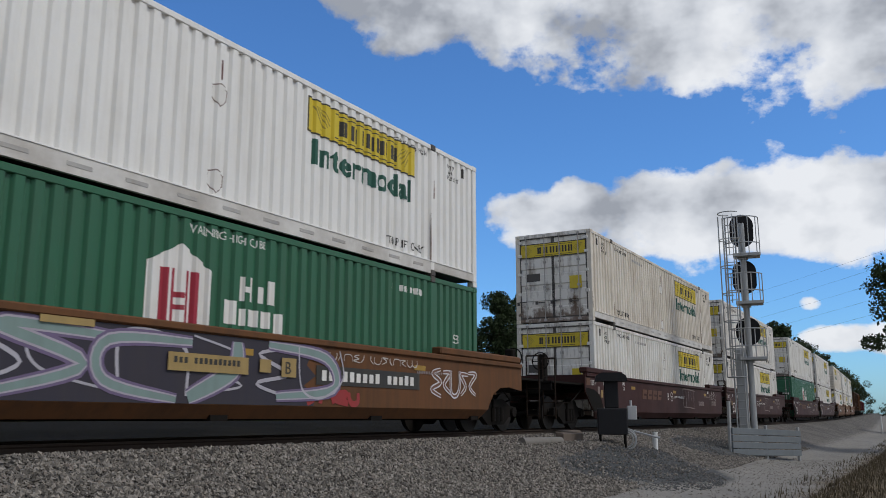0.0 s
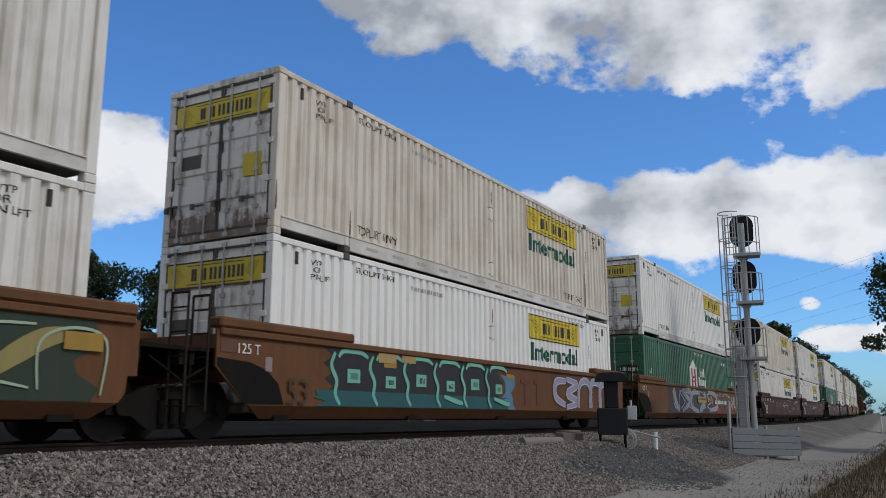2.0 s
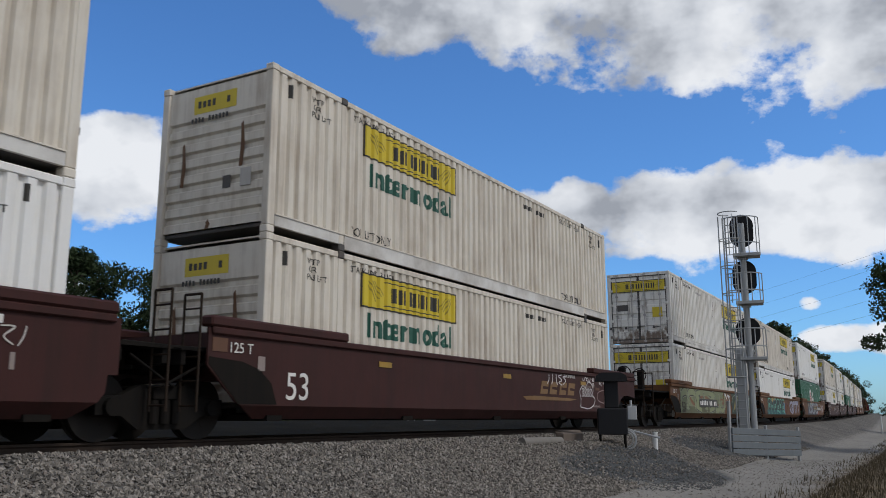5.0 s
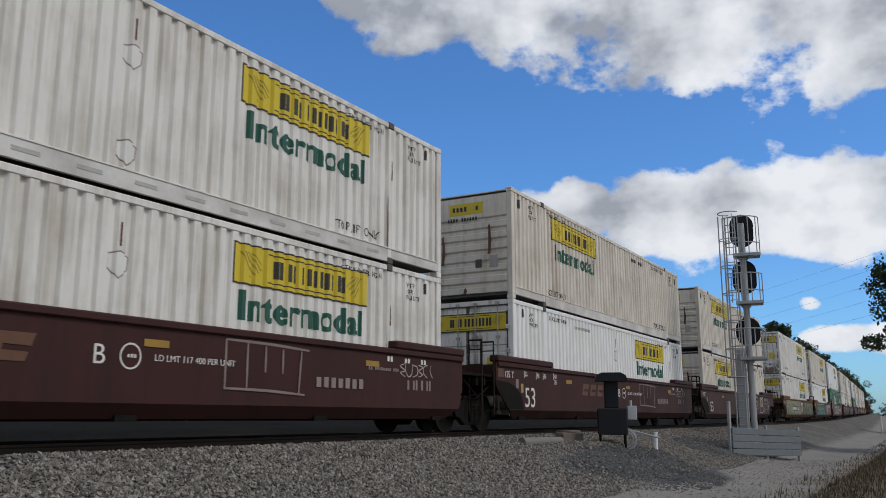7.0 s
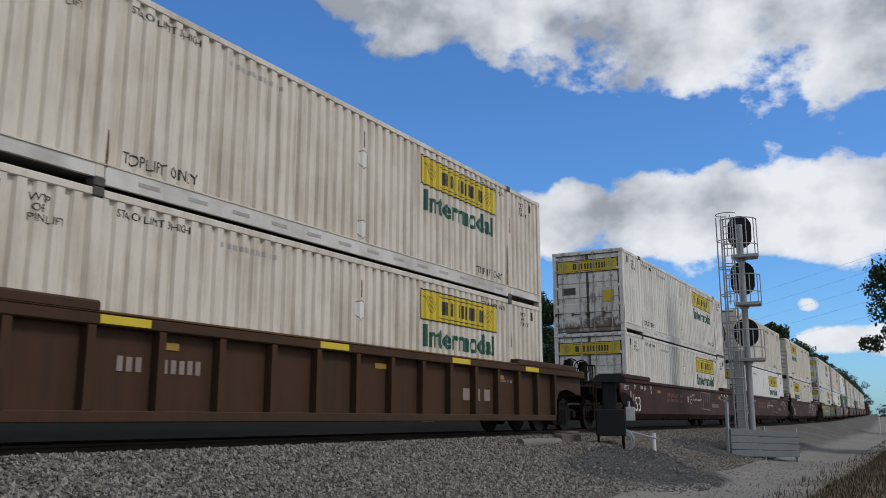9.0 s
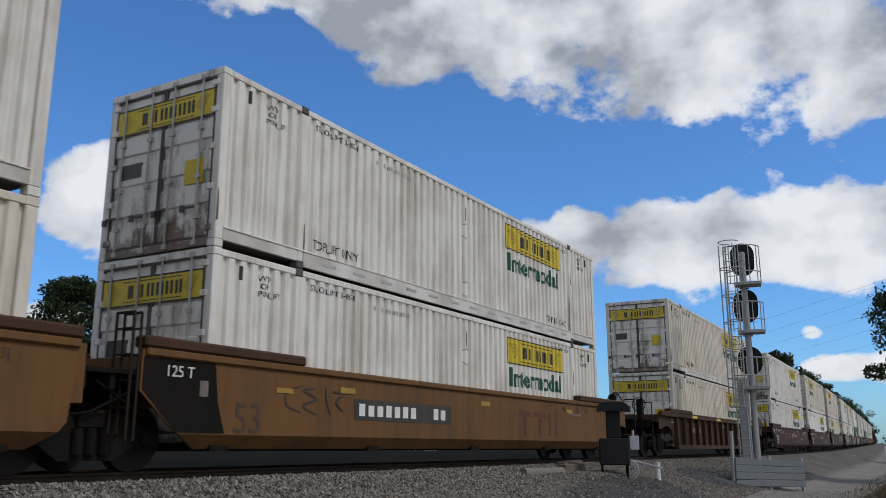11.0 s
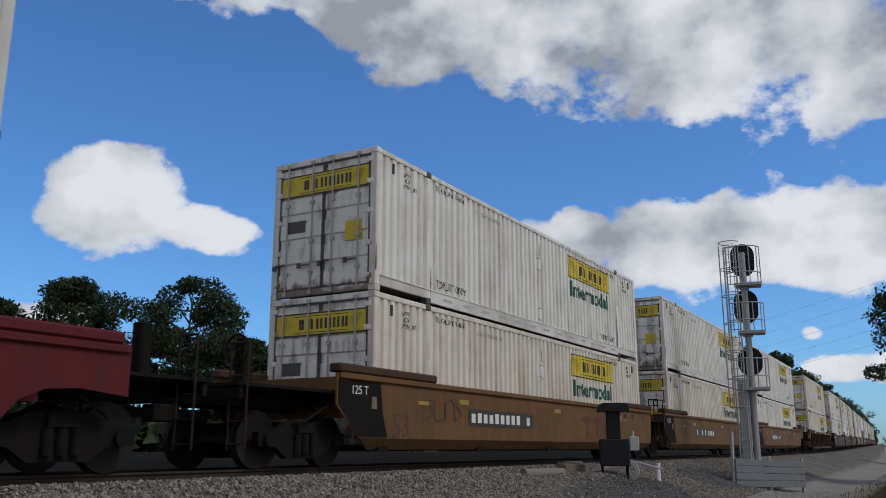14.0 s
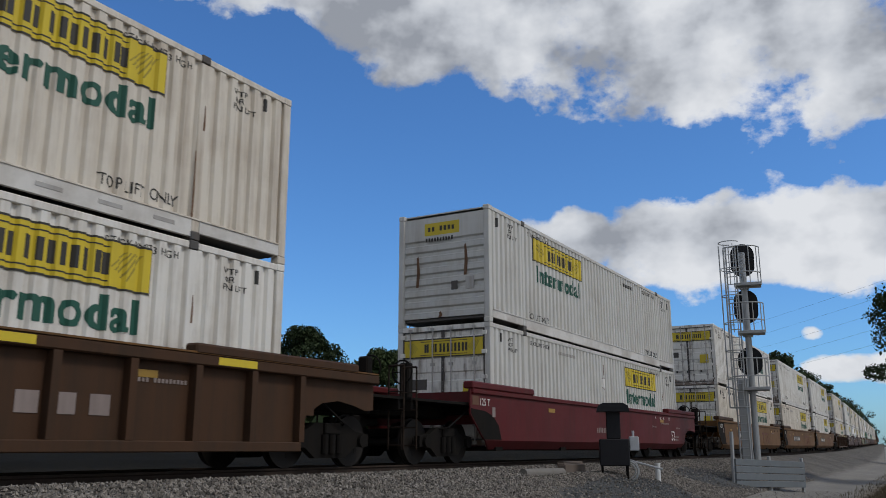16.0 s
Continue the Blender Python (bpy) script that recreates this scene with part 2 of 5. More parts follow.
BODY = {"tan": paint("car_tan", (0.150, 0.072, 0.024), (0.045, 0.034, 0.022), 0.75, 0.6, spec=0.16),
        "rust": paint("car_rust", (0.135, 0.060, 0.025), (0.040, 0.030, 0.021), 0.65, 0.65, spec=0.16),
        "maroon": paint("car_maroon", (0.050, 0.0185, 0.016), (0.022, 0.014, 0.012), 0.7, 0.6, spec=0.16),
        "red": paint("car_red", (0.098, 0.0125, 0.014), (0.04, 0.018, 0.015), 0.65, 0.55, spec=0.16),
        "brown": paint("car_brown", (0.062, 0.031, 0.016), (0.024, 0.020, 0.015), 0.75, 0.65, spec=0.16)}
LADDERP = paint("ladder_brown", (0.030, 0.020, 0.014), (0.02, 0.016, 0.012), 0.6, 0.7, spec=0.1)
BLACKS = paint("underframe", (0.010, 0.009, 0.008), (0.022, 0.016, 0.012), 0.6, 0.8, spec=0.08)
STEEL = paint("wheel_steel", (0.018, 0.015, 0.013), (0.02, 0.016, 0.013), 0.6, 0.6, metal=0.2, spec=0.2)
TREAD = paint("rail_steel", (0.045, 0.033, 0.026), (0.03, 0.02, 0.015), 0.6, 0.75, spec=0.1)
GALV = paint("galvanised", (0.33, 0.34, 0.34), (0.25, 0.24, 0.22), 0.35, 0.5, metal=0.35)
SILVER = paint("aluminium_paint", (0.40, 0.41, 0.42), (0.25, 0.24, 0.22), 0.3, 0.45)
SIGNALB = paint("signal_black", (0.016, 0.016, 0.018), (0.03, 0.03, 0.03), 0.25, 0.6, spec=0.15)
TIE = paint("tie_wood", (0.075, 0.058, 0.046), (0.03, 0.025, 0.02), 0.5, 0.9)
WOODP = paint("pole_wood", (0.13, 0.10, 0.08), (0.06, 0.05, 0.04), 0.5, 0.9)
BARK = paint("bark", (0.10, 0.075, 0.055), (0.04, 0.03, 0.025), 0.6, 0.95)
WHITEP = paint("post_white", (0.62, 0.62, 0.60), (0.25, 0.22, 0.18), 0.4, 0.6)
LENS = paint("lens_glass", (0.02, 0.02, 0.02), (0.03, 0.03, 0.03), 0.1, 0.2)
TEAL = graffiti("graffiti_teal", (0.015, 0.09, 0.11), (0.05, 0.22, 0.17), (0.02, 0.12, 0.13), (0.012, 0.015, 0.018), 2, 0.8)
MARKS_O = paint("mark_orange", (0.12, 0.055, 0.028), (0.06, 0.03, 0.02), 0.5, 0.65)
GOLD = paint("mark_gold", (0.20, 0.115, 0.045), (0.09, 0.045, 0.025), 0.5, 0.65)
FADED = paint("stencil_faded", (0.26, 0.21, 0.19), (0.08, 0.05, 0.04), 0.5, 0.7)
BROWNINK = paint("stencil_brown", (0.055, 0.032, 0.02), (0.1, 0.06, 0.04), 0.4, 0.6)
RUST = paint("rust_run", (0.12, 0.055, 0.025), (0.3, 0.24, 0.18), 0.5, 0.85)
AMBER = paint("reflector_amber", (0.34, 0.20, 0.025), (0.12, 0.08, 0.03), 0.5, 0.5)
TANPLATE = paint("plate_tan", (0.36, 0.25, 0.09), (0.12, 0.09, 0.05), 0.5, 0.6)
MARKS = paint("mark_rust", (0.10, 0.022, 0.016), (0.10, 0.05, 0.03), 0.5, 0.65)
STONE = stone_mat("ballast_stone", (0.07, 0.062, 0.053), (0.34, 0.305, 0.262))
STONE_B = stone_mat("dark_stone", (0.05, 0.052, 0.052), (0.12, 0.123, 0.122))
LEAF = leaf_mat("pine_needles", (0.012, 0.020, 0.010), (0.036, 0.052, 0.020))
LEAF_B = leaf_mat("broad_leaves", (0.018, 0.030, 0.012), (0.055, 0.075, 0.028))
GRASS = leaf_mat("dry_grass", (0.045, 0.036, 0.025), (0.10, 0.080, 0.050))


# ---- the line of the track ----
BEND, BEND_A, BEND_B = 0.5e-3, -60.0, 130.0


def track(s, d=0.0, z=0.0):
    """A place d metres to the far side of the track's middle, s metres along it."""
    c = min(max(s, BEND_A), BEND_B)
    th = BEND * c
    x = math.sin(th) / BEND + (s - c) * math.cos(th)
    y = (1 - math.cos(th)) / BEND + (s - c) * math.sin(th)
    u = min(max(s - 30.0, 0.0), 100.0)
    rise = 3e-5 * u * u + 6e-3 * max(s - 130.0, 0.0) * (1.0 if s < 600 else 600 / s)
    return Vector((x - math.sin(th) * d, y + math.cos(th) * d, z + rise)), th


def on_track(s, d=0.0, z=0.0, turn=0.0):
    p, th = track(s, d, z)
    return pose(p.x, p.y, p.z, 0, 0, math.degrees(th) + turn)


# ---- mesh helpers ----
def part(name, bm, mat, parent, label=""):
    me = bpy.data.meshes.new(name)
    if isinstance(bm, bmesh.types.BMesh):
        bmesh.ops.recalc_face_normals(bm, faces=bm.faces)
        bm.to_mesh(me)
        bm.free()
    else:
        me.from_pydata(*bm)
    for m in (mat if isinstance(mat, (list, tuple)) else [mat]):
        me.materials.append(m)
    ob = new(name, me)
    ob.parent = parent
    if label:
        tagged(ob, label)
    return ob


def again(name, src, parent, m):
    """Another part that shares the mesh of src."""
    ob = new(name, src.data)
    ob.parent = parent
    ob.matrix_basis = m
    return ob


def box(bm, x0, x1, y0, y1, z0, z1, bev=0.0, mat=0):
    r = bmesh.ops.create_cube(bm, size=1.0)
    vs = r["verts"]
    for v in vs:
        v.co = Vector(((x0 + x1) / 2 + v.co.x * (x1 - x0), (y0 + y1) / 2 + v.co.y * (y1 - y0), (z0 + z1) / 2 + v.co.z * (z1 - z0)))
    fs = {f for v in vs for f in v.link_faces}
    for f in fs:
        f.material_index = mat
    if bev:
        es = list({e for v in vs for e in v.link_edges})
        bmesh.ops.bevel(bm, geom=es, offset=bev, segments=1, affect="EDGES")
    return bm


def boxes(*rows, bev=0.0):
    bm = bmesh.new()
    for r in rows:
        box(bm, *r, bev=bev)
    return bm


def rod(bm, a, b, r, n=8, r2=None):
    a, b = Vector(a), Vector(b)
    q = (b - a).to_track_quat("Z", "Y").to_matrix().to_4x4()
    bmesh.ops.create_cone(bm, cap_ends=True, segments=n, radius1=r, radius2=r if r2 is None else r2, depth=(b - a).length,
                          matrix=Matrix.Translation((a + b) / 2) @ q)
    return bm


def rods(pairs, r, n=8):
    bm = bmesh.new()
    for a, b in pairs:
        rod(bm, a, b, r, n)
    return bm


def ring(bm, c, rx, ry, r, axis="z", seg=16, a0=0.0, a1=360.0):
    pts = []
    for i in range(seg + 1):
        t = radians(a0 + (a1 - a0) * i / seg)
        u, v = rx * math.cos(t), ry * math.sin(t)
        pts.append(Vector(c) + (Vector((u, v, 0)) if axis == "z" else Vector((0, u, v))))
    for a, b in zip(pts, pts[1:]):
        rod(bm, a, b, r, 6)
    return bm


def prism(bm, outline, y0, y1, mat=0):
    """Outline in x, z drawn out between y0 and y1."""
    a = [bm.verts.new((x, y0, z)) for x, z in outline]
    b = [bm.verts.new((x, y1, z)) for x, z in outline]
    fs = [bm.faces.new(a), bm.faces.new(list(reversed(b)))]
    for i in range(len(a)):
        j = (i + 1) % len(a)
        fs.append(bm.faces.new((a[j], a[i], b[i], b[j])))
    for f in fs:
        f.material_index = mat
    return bm


def lettering(text, height, mat, parent, at, name="lettering", width=None, bold=0.0, stack=0.9, heavy=0.0, spread=1.0):
    """Flat letters on a side that faces -y; at: x, y, z of the lower left corner; turn them with at[3]."""
    cu = bpy.data.curves.new(name, "FONT")
    cu.body, cu.size, cu.extrude, cu.offset, cu.space_line, cu.space_character = text, height * 1.38, 0.0015, bold, stack, spread
    tmp = bpy.data.objects.new("tmp_text", cu)
    scene.collection.objects.link(tmp)
    me = bpy.data.meshes.new_from_object(tmp.evaluated_get(bpy.context.evaluated_depsgraph_get()))
    bpy.data.objects.remove(tmp)
    bpy.data.curves.remove(cu)
    me.materials.clear()
    me.materials.append(mat)
    xs = [v.co.x for v in me.vertices]
    k = 1.0 if width is None else width / (max(xs) - min(xs))
    for v in me.vertices:
        v.co = Vector(((v.co.x - min(xs)) * k, -v.co.z, v.co.y))
    if heavy:
        bm = bmesh.new()
        for k in range(3):
            first = len(bm.verts)
            bm.from_mesh(me)
            bm.verts.ensure_lookup_table()
            for v in bm.verts[first:]:
                v.co += Vector((heavy * k / 2, -0.0007 * k, 0))
        bm.to_mesh(me)
        bm.free()
    me.name = name
    ob = new(name, me)
    ob.parent = parent
    ob.matrix_basis = pose(at[0], at[1], at[2], 0, 0, at[3] if len(at) > 3 else 0)
    return ob


def bars(x0, z0, w, h, n, rnd):
    """Bars in the place of a line of small writing."""
    bm = bmesh.new()
    step = w / n
    for i in range(n):
        if rnd.random() < 0.12:
            continue
        box(bm, x0 + i * step, x0 + (i + 0.62) * step, -0.0015, 0.0015, z0, z0 + h * rnd.uniform(0.85, 1.0))
    return bm


# ---- ground ----
def height(s, d):
    """Ballast shoulder, service road and verge, measured from the rail tops."""
    a = abs(d)
    prof = [(0, -0.17), (1.35, -0.15), (1.75, -0.10), (2.2, -0.22), (4.3, -0.80), (5.2, -1.06), (6.0, -1.16), (8.5, -1.2), (10, -1.17), (14, -1.25), (60, -1.3), (4000, -1.3)]
    if d > 0:
        prof = prof[:4] + [(3.6, -0.50), (5.0, -0.35), (7.5, 0.02), (11, 0.16), (60, 0.2), (4000, 0.2)]
    for (p, q), (r, t) in zip(prof, prof[1:]):
        if a <= r:
            z = q + (t - q) * (a - p) / (r - p)
            break
    z += 0.05 * noise.noise((s * 0.25, d * 0.4, 0)) * min(1, max(0, a - 1.9)) + 0.02 * noise.noise((s * 1.3, d * 1.3, 4)) * min(1, max(0, a - 1.6))
    # low heaps beside the crossing
    if d < 0:
        z += 0.26 * math.exp(-((s - 29.5) / 2.6) ** 2 - ((d + 3.9) / 0.9) ** 2)
        z += 0.12 * math.exp(-((s - 19.6) / 2.6) ** 2 - ((d + 4.9) / 0.9) ** 2)
        z += 0.19 * math.exp(-((s - 21.2) / 2.0) ** 4 - ((d + 3.5) / 0.9) ** 4)
    return z


def heap_at(s, d):
    """Above zero where dark crushed stone lies."""
    if d > -2.3:
        return -1.0
    a = 1 - ((s - 19.6 + 0.9 * (d + 4.4)) / 3.5) ** 2 - ((d + 4.5) / 1.5) ** 2
    return max(a, 1 - ((s - 29.5) / 3.2) ** 2 - ((d + 3.7) / 1.3) ** 2, -1.0)


def is_dark(s, d):
    return heap_at(s, d + 0.35 * noise.noise((s * 0.9, d, 2))) > 0.05


def frange(a, b, k):
    return [a + (b - a) * i / k for i in range(k)]


def make_ground():
    S = frange(-200, -12, 20) + frange(-12, 60, 100) + frange(60, 170, 40) + frange(170, 600, 14) + frange(600, 3000, 6) + [3000]
    D = [-1500, -400, -120, -50, -30] + frange(-20, -9.4, 14) + frange(-9.4, -1.2, 50) + frange(-1.2, 2.4, 12) + frange(2.4, 8, 14) + [8, 11, 16, 30, 70, 150, 400, 1200]
    verts, faces, across, heap = [], [], [], []
    for s in S:
        for d in D:
            verts.append(track(s, d, height(s, d))[0])
            across.append(d)
            heap.append(heap_at(s, d))
    k = len(D)
    for i in range(len(S) - 1):
        for j in range(k - 1):
            faces.append((i * k + j, (i + 1) * k + j, (i + 1) * k + j + 1, i * k + j + 1))
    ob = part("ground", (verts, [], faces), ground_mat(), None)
    for name, values in (("across", across), ("heap", heap)):
        ob.data.attributes.new(name, "FLOAT", "POINT").data.foreach_set("value", values)
    ob.data.polygons.foreach_set("use_smooth", [True] * len(faces))
    tagged(ob, "grey gravel service road and dry verge beside the track", "ground", kind="structure")


make_ground()


def stones(name, label, mat, spots, size, seed):
    """Broken stone: many small eight-faced lumps in one mesh."""
    rs = np.random.RandomState(seed)
    n = len(spots)
    base = np.array([(1, 0, 0), (-1, 0, 0), (0, 1, 0), (0, -1, 0), (0, 0, 1), (0, 0, -1)], float)
    tri = np.array([(0, 2, 4), (2, 1, 4), (1, 3, 4), (3, 0, 4), (2, 0, 5), (1, 2, 5), (3, 1, 5), (0, 3, 5)])
    k = rs.uniform(0.75, 1.15, (n, 6, 1)) * rs.uniform(0.6, 1.3, (n, 1, 1)) * size
    v = base[None] * k + rs.uniform(-0.32, 0.32, (n, 6, 3)) * size
    a, b = rs.uniform(0, 6.28, n), rs.uniform(0, 6.28, n)
    ca, sa, cb, sb = np.cos(a), np.sin(a), np.cos(b), np.sin(b)
    rot = np.stack([np.stack([ca, -sa * cb, sa * sb], 1), np.stack([sa, ca * cb, -ca * sb], 1), np.stack([0 * a, sb, cb], 1)], 1)
    v = np.einsum("nij,nkj->nki", rot, v) + np.array(spots)[:, None, :]
    f = (tri[None] + (np.arange(n) * 6)[:, None, None]).reshape(-1, 3)
    ob = part(name, (v.reshape(-1, 3).tolist(), [], f.tolist()), mat, None)
    tagged(ob, label, "gravel", kind="stuff")


def make_stones():
    rs = np.random.RandomState(5)
    spots = []
    while len(spots) < 62000:
        s = rs.uniform(2.0, 42.0)
        if rs.uniform() > 1.25 - s / 42:
            continue
        d = -1.25 - 3.9 * rs.uniform() ** 0.9
        if is_dark(s, d) and rs.uniform() < 0.93:
            continue
        p, _ = track(s, d, 0)
        spots.append((p.x, p.y, height(s, d) + rs.uniform(-0.005, 0.022)))
    stones("ballast_stones", "loose broken grey granite track ballast", STONE, spots, 0.031, 1)
    spots = []
    for _ in range(3000):
        s, d = rs.uniform(12, 34), rs.uniform(-8.3, -4.6)
        p, _ = track(s, d, 0)
        spots.append((p.x, p.y, height(s, d)))
    stones("road_stones", "small grey stones scattered on the service road", STONE, spots, 0.02, 2)
    spots = []
    for _ in range(9000):
        a, r = rs.uniform(0, 6.283), rs.uniform() ** 0.5
        cs, cd, ws, wd = (19.4, -4.5, 3.3, 1.55) if rs.uniform() < 0.6 else (29.5, -3.8, 3.0, 1.2)
        s, d = cs + ws * r * math.cos(a), cd + wd * r * math.sin(a)
        p, _ = track(s, d, 0)
        spots.append((p.x, p.y, height(s, d)))
    stones("dark_stones", "dark crushed stone heaped beside the track", STONE_B, spots, 0.022, 3)


def make_track():
    for d, nm in ((-0.7525, "rail"), (0.7525, "rail")):
        S = frange(-40, 160, 80) + frange(160, 500, 12) + [500]
        prof = [(-0.036, 0.0), (0.036, 0.0), (0.036, -0.03), (0.010, -0.05), (0.010, -0.15), (0.07, -0.165), (0.07, -0.18), (-0.07, -0.18), (-0.07, -0.165), (-0.010, -0.15), (-0.010, -0.05), (-0.036, -0.03)]
        verts, faces = [], []
        for s in S:
            for q, z in prof:
                verts.append(track(s, d + q, z)[0])
        k = len(prof)
        for i in range(len(S) - 1):
            for j in range(k):
                faces.append((i * k + j, (i + 1) * k + j, (i + 1) * k + (j + 1) % k, i * k + (j + 1) % k))
        tagged(part("rail", (verts, [], faces), TREAD, None), "worn steel running rail on wooden ties", "rail", "rails of the track", "structure")
    bed = tagged(new("tie_bed"), "creosoted wooden ties in grey ballast", "ties", kind="structure")
    first = None
    for i in range(130):
        s = -8 + i * 0.53
        m = on_track(s, 0.0, 0.0, random.uniform(-0.8, 0.8))
        if first is None:
            first = part("tie", box(bmesh.new(), -0.115, 0.115, -1.3, 1.3, -0.34, -0.165, 0.012), TIE, bed)
            first.matrix_basis = m
        else:
            again("tie", first, bed, m)


# ---- containers ----
LEN, WID, TALL = 16.154, 1.295, 2.896
LIFT = (1.98, 14.174)


def wave_line(x0, x1, depth=0.050, pitch=0.262):
    """Corrugation: x and depth along a wall."""
    n = max(1, round((x1 - x0) / pitch))
    p = (x1 - x0) / n
    pts = [(x0, 0.0)]
    for i in range(n):
        a = x0 + i * p
        pts += [(a + p * 0.44, 0.0), (a + p * 0.58, depth), (a + p * 0.82, depth), (a + p * 0.96, 0.0)]
    return pts + [(x1, 0.0)]


def side_wall(y, sgn):
    bm = bmesh.new()
    for a, b in ((0.10, LIFT[0] - 0.07), (LIFT[0] + 0.07, LIFT[1] - 0.07), (LIFT[1] + 0.07, LEN - 0.10)):
        lo, hi = [], []
        for x, q in wave_line(a, b):
            lo.append(bm.verts.new((x, y - sgn * (0.012 + q), 0.30)))
            hi.append(bm.verts.new((x, y - sgn * (0.012 + q), TALL - 0.115)))
        for i in range(len(lo) - 1):
            bm.faces.new((lo[i], lo[i + 1], hi[i + 1], hi[i]))
    return bm


def end_wall(x, sgn):
    """Front wall with broad level ribs."""
    bm = bmesh.new()
    rows = [(0.20, 0.0)]
    z = 0.34
    while z < TALL - 0.75:
        rows += [(z, 0.0), (z + 0.03, -0.05), (z + 0.11, -0.05), (z + 0.15, 0.0)]
        z += 0.285
    rows += [(TALL - 0.12, 0.0)]
    a = [bm.verts.new((x - sgn * 0.05 + sgn * q, -WID + 0.1, z)) for z, q in rows]
    b = [bm.verts.new((x - sgn * 0.05 + sgn * q, WID - 0.1, z)) for z, q in rows]
    for i in range(len(a) - 1):
        bm.faces.new((a[i], b[i], b[i + 1], a[i + 1]))
    return bm


def brand_panel(parent, x0, x1, z0, z1, side):
    """Yellow sign with a dark border and dark block shapes; side -1 or 1 along a wall, 0 on the doors."""
    th = 0.004
    m = Matrix.Identity(4) if side == -1 else pose(LEN, 0, 0, 0, 0, 180) if side == 1 else None
    y = -WID - 0.003
    p = part("sign_panel", boxes((x0, x1, y - th, y, z0, z1)), YELLOW, parent, "yellow sign panel with dark border")
    bm = bmesh.new()
    t = 0.028
    for r in ((x0, x1, z0, z0 + t), (x0, x1, z1 - t, z1), (x0, x0 + t, z0, z1), (x1 - t, x1, z0, z1)):
        box(bm, r[0], r[1], y - th - 0.003, y - th, r[2], r[3])
    w, h = x1 - x0, z1 - z0
    # upright blocks where the name stands
    cx = x0 + w * 0.27
    zb, zt = z0 + h * 0.27, z0 + h * 0.72
    for bw, gap in ((0.055, 0.035), (0.065, 0.035), (0.07, 0.022), (0.07, 0.022), (0.07, 0.022), (0.065, 0.0)):
        a, b, st = cx, cx + w * bw, w * 0.026
        box(bm, a, a + st, y - th - 0.003, y - th, zb, zt)
        box(bm, b - st, b, y - th - 0.003, y - th, zb, zt)
        cx = b + w * gap
    # fine frame round the name
    for r in ((x0 + w * 0.22, x0 + w * 0.80, z0 + h * 0.13, z0 + h * 0.16), (x0 + w * 0.22, x0 + w * 0.80, z1 - h * 0.17, z1 - h * 0.14)):
        box(bm, r[0], r[1], y - th - 0.003, y - th, r[2], r[3])
    q = part("border", bm, INK, p)
    bm = bmesh.new()
    for k in (0, 1):
        for i in range(5):
            u = x0 + w * (0.05 + 0.018 * i) if k == 0 else x1 - w * (0.05 + 0.018 * i)
            sg = 1 if k == 0 else -1
            prism(bm, [(u, z0 + h * 0.80), (u + sg * w * 0.008, z0 + h * 0.80), (u + sg * w * 0.075, z0 + h * (0.2 + 0.06 * i)), (u + sg * w * 0.067, z0 + h * (0.2 + 0.06 * i))],
                  y - th - 0.003, y - th)
    r = part("emblem", bm, OLIVE, p)
    if side == 1:
        p.matrix_basis = m
    if side == 0:
        # turned to face -x, across both doors
        p.matrix_basis = pose(0.013, 0, 0, 0, 0, -90) @ pose(-WID, WID, 0)
    return p


WAVE = [p for a, b in ((0.10, LIFT[0] - 0.07), (LIFT[0] + 0.07, LIFT[1] - 0.07), (LIFT[1] + 0.07, LEN - 0.10)) for p in wave_line(a, b)]
WAVE_X, WAVE_D = [p[0] for p in WAVE], [p[1] for p in WAVE]


def drape(c):
    """Lay the painted signs and letters of a container on the waves of its side walls."""
    for ob in c.children_recursive:
        if ob.name.split(".")[0] not in ("lettering", "sign_panel", "border", "emblem", "emblem_bar", "name_block", "number", "worn_patch", "tally_mark"):
            continue
        m = ob.matrix_basis if ob.parent == c else ob.parent.matrix_basis @ ob.matrix_basis
        if abs(m[0][0]) < 0.9:
            continue
        back = m.inverted()
        bm = bmesh.new()
        bm.from_mesh(ob.data)
        xs = [(m @ v.co).x for v in bm.verts]
        lo, hi = min(xs), max(xs)
        for x in WAVE_X:
            if lo < x < hi:
                bmesh.ops.bisect_plane(bm, geom=bm.verts[:] + bm.edges[:] + bm.faces[:], plane_co=back @ Vector((x, 0, 0)), plane_no=(1, 0, 0))
        for v in bm.verts:
            p = m @ v.co
            sg = 1 if p.y > 0 else -1
            p.y -= sg * (0.012 + float(np.interp(p.x, WAVE_X, WAVE_D)))
            v.co = back @ p
        bm.to_mesh(ob.data)
        bm.free()


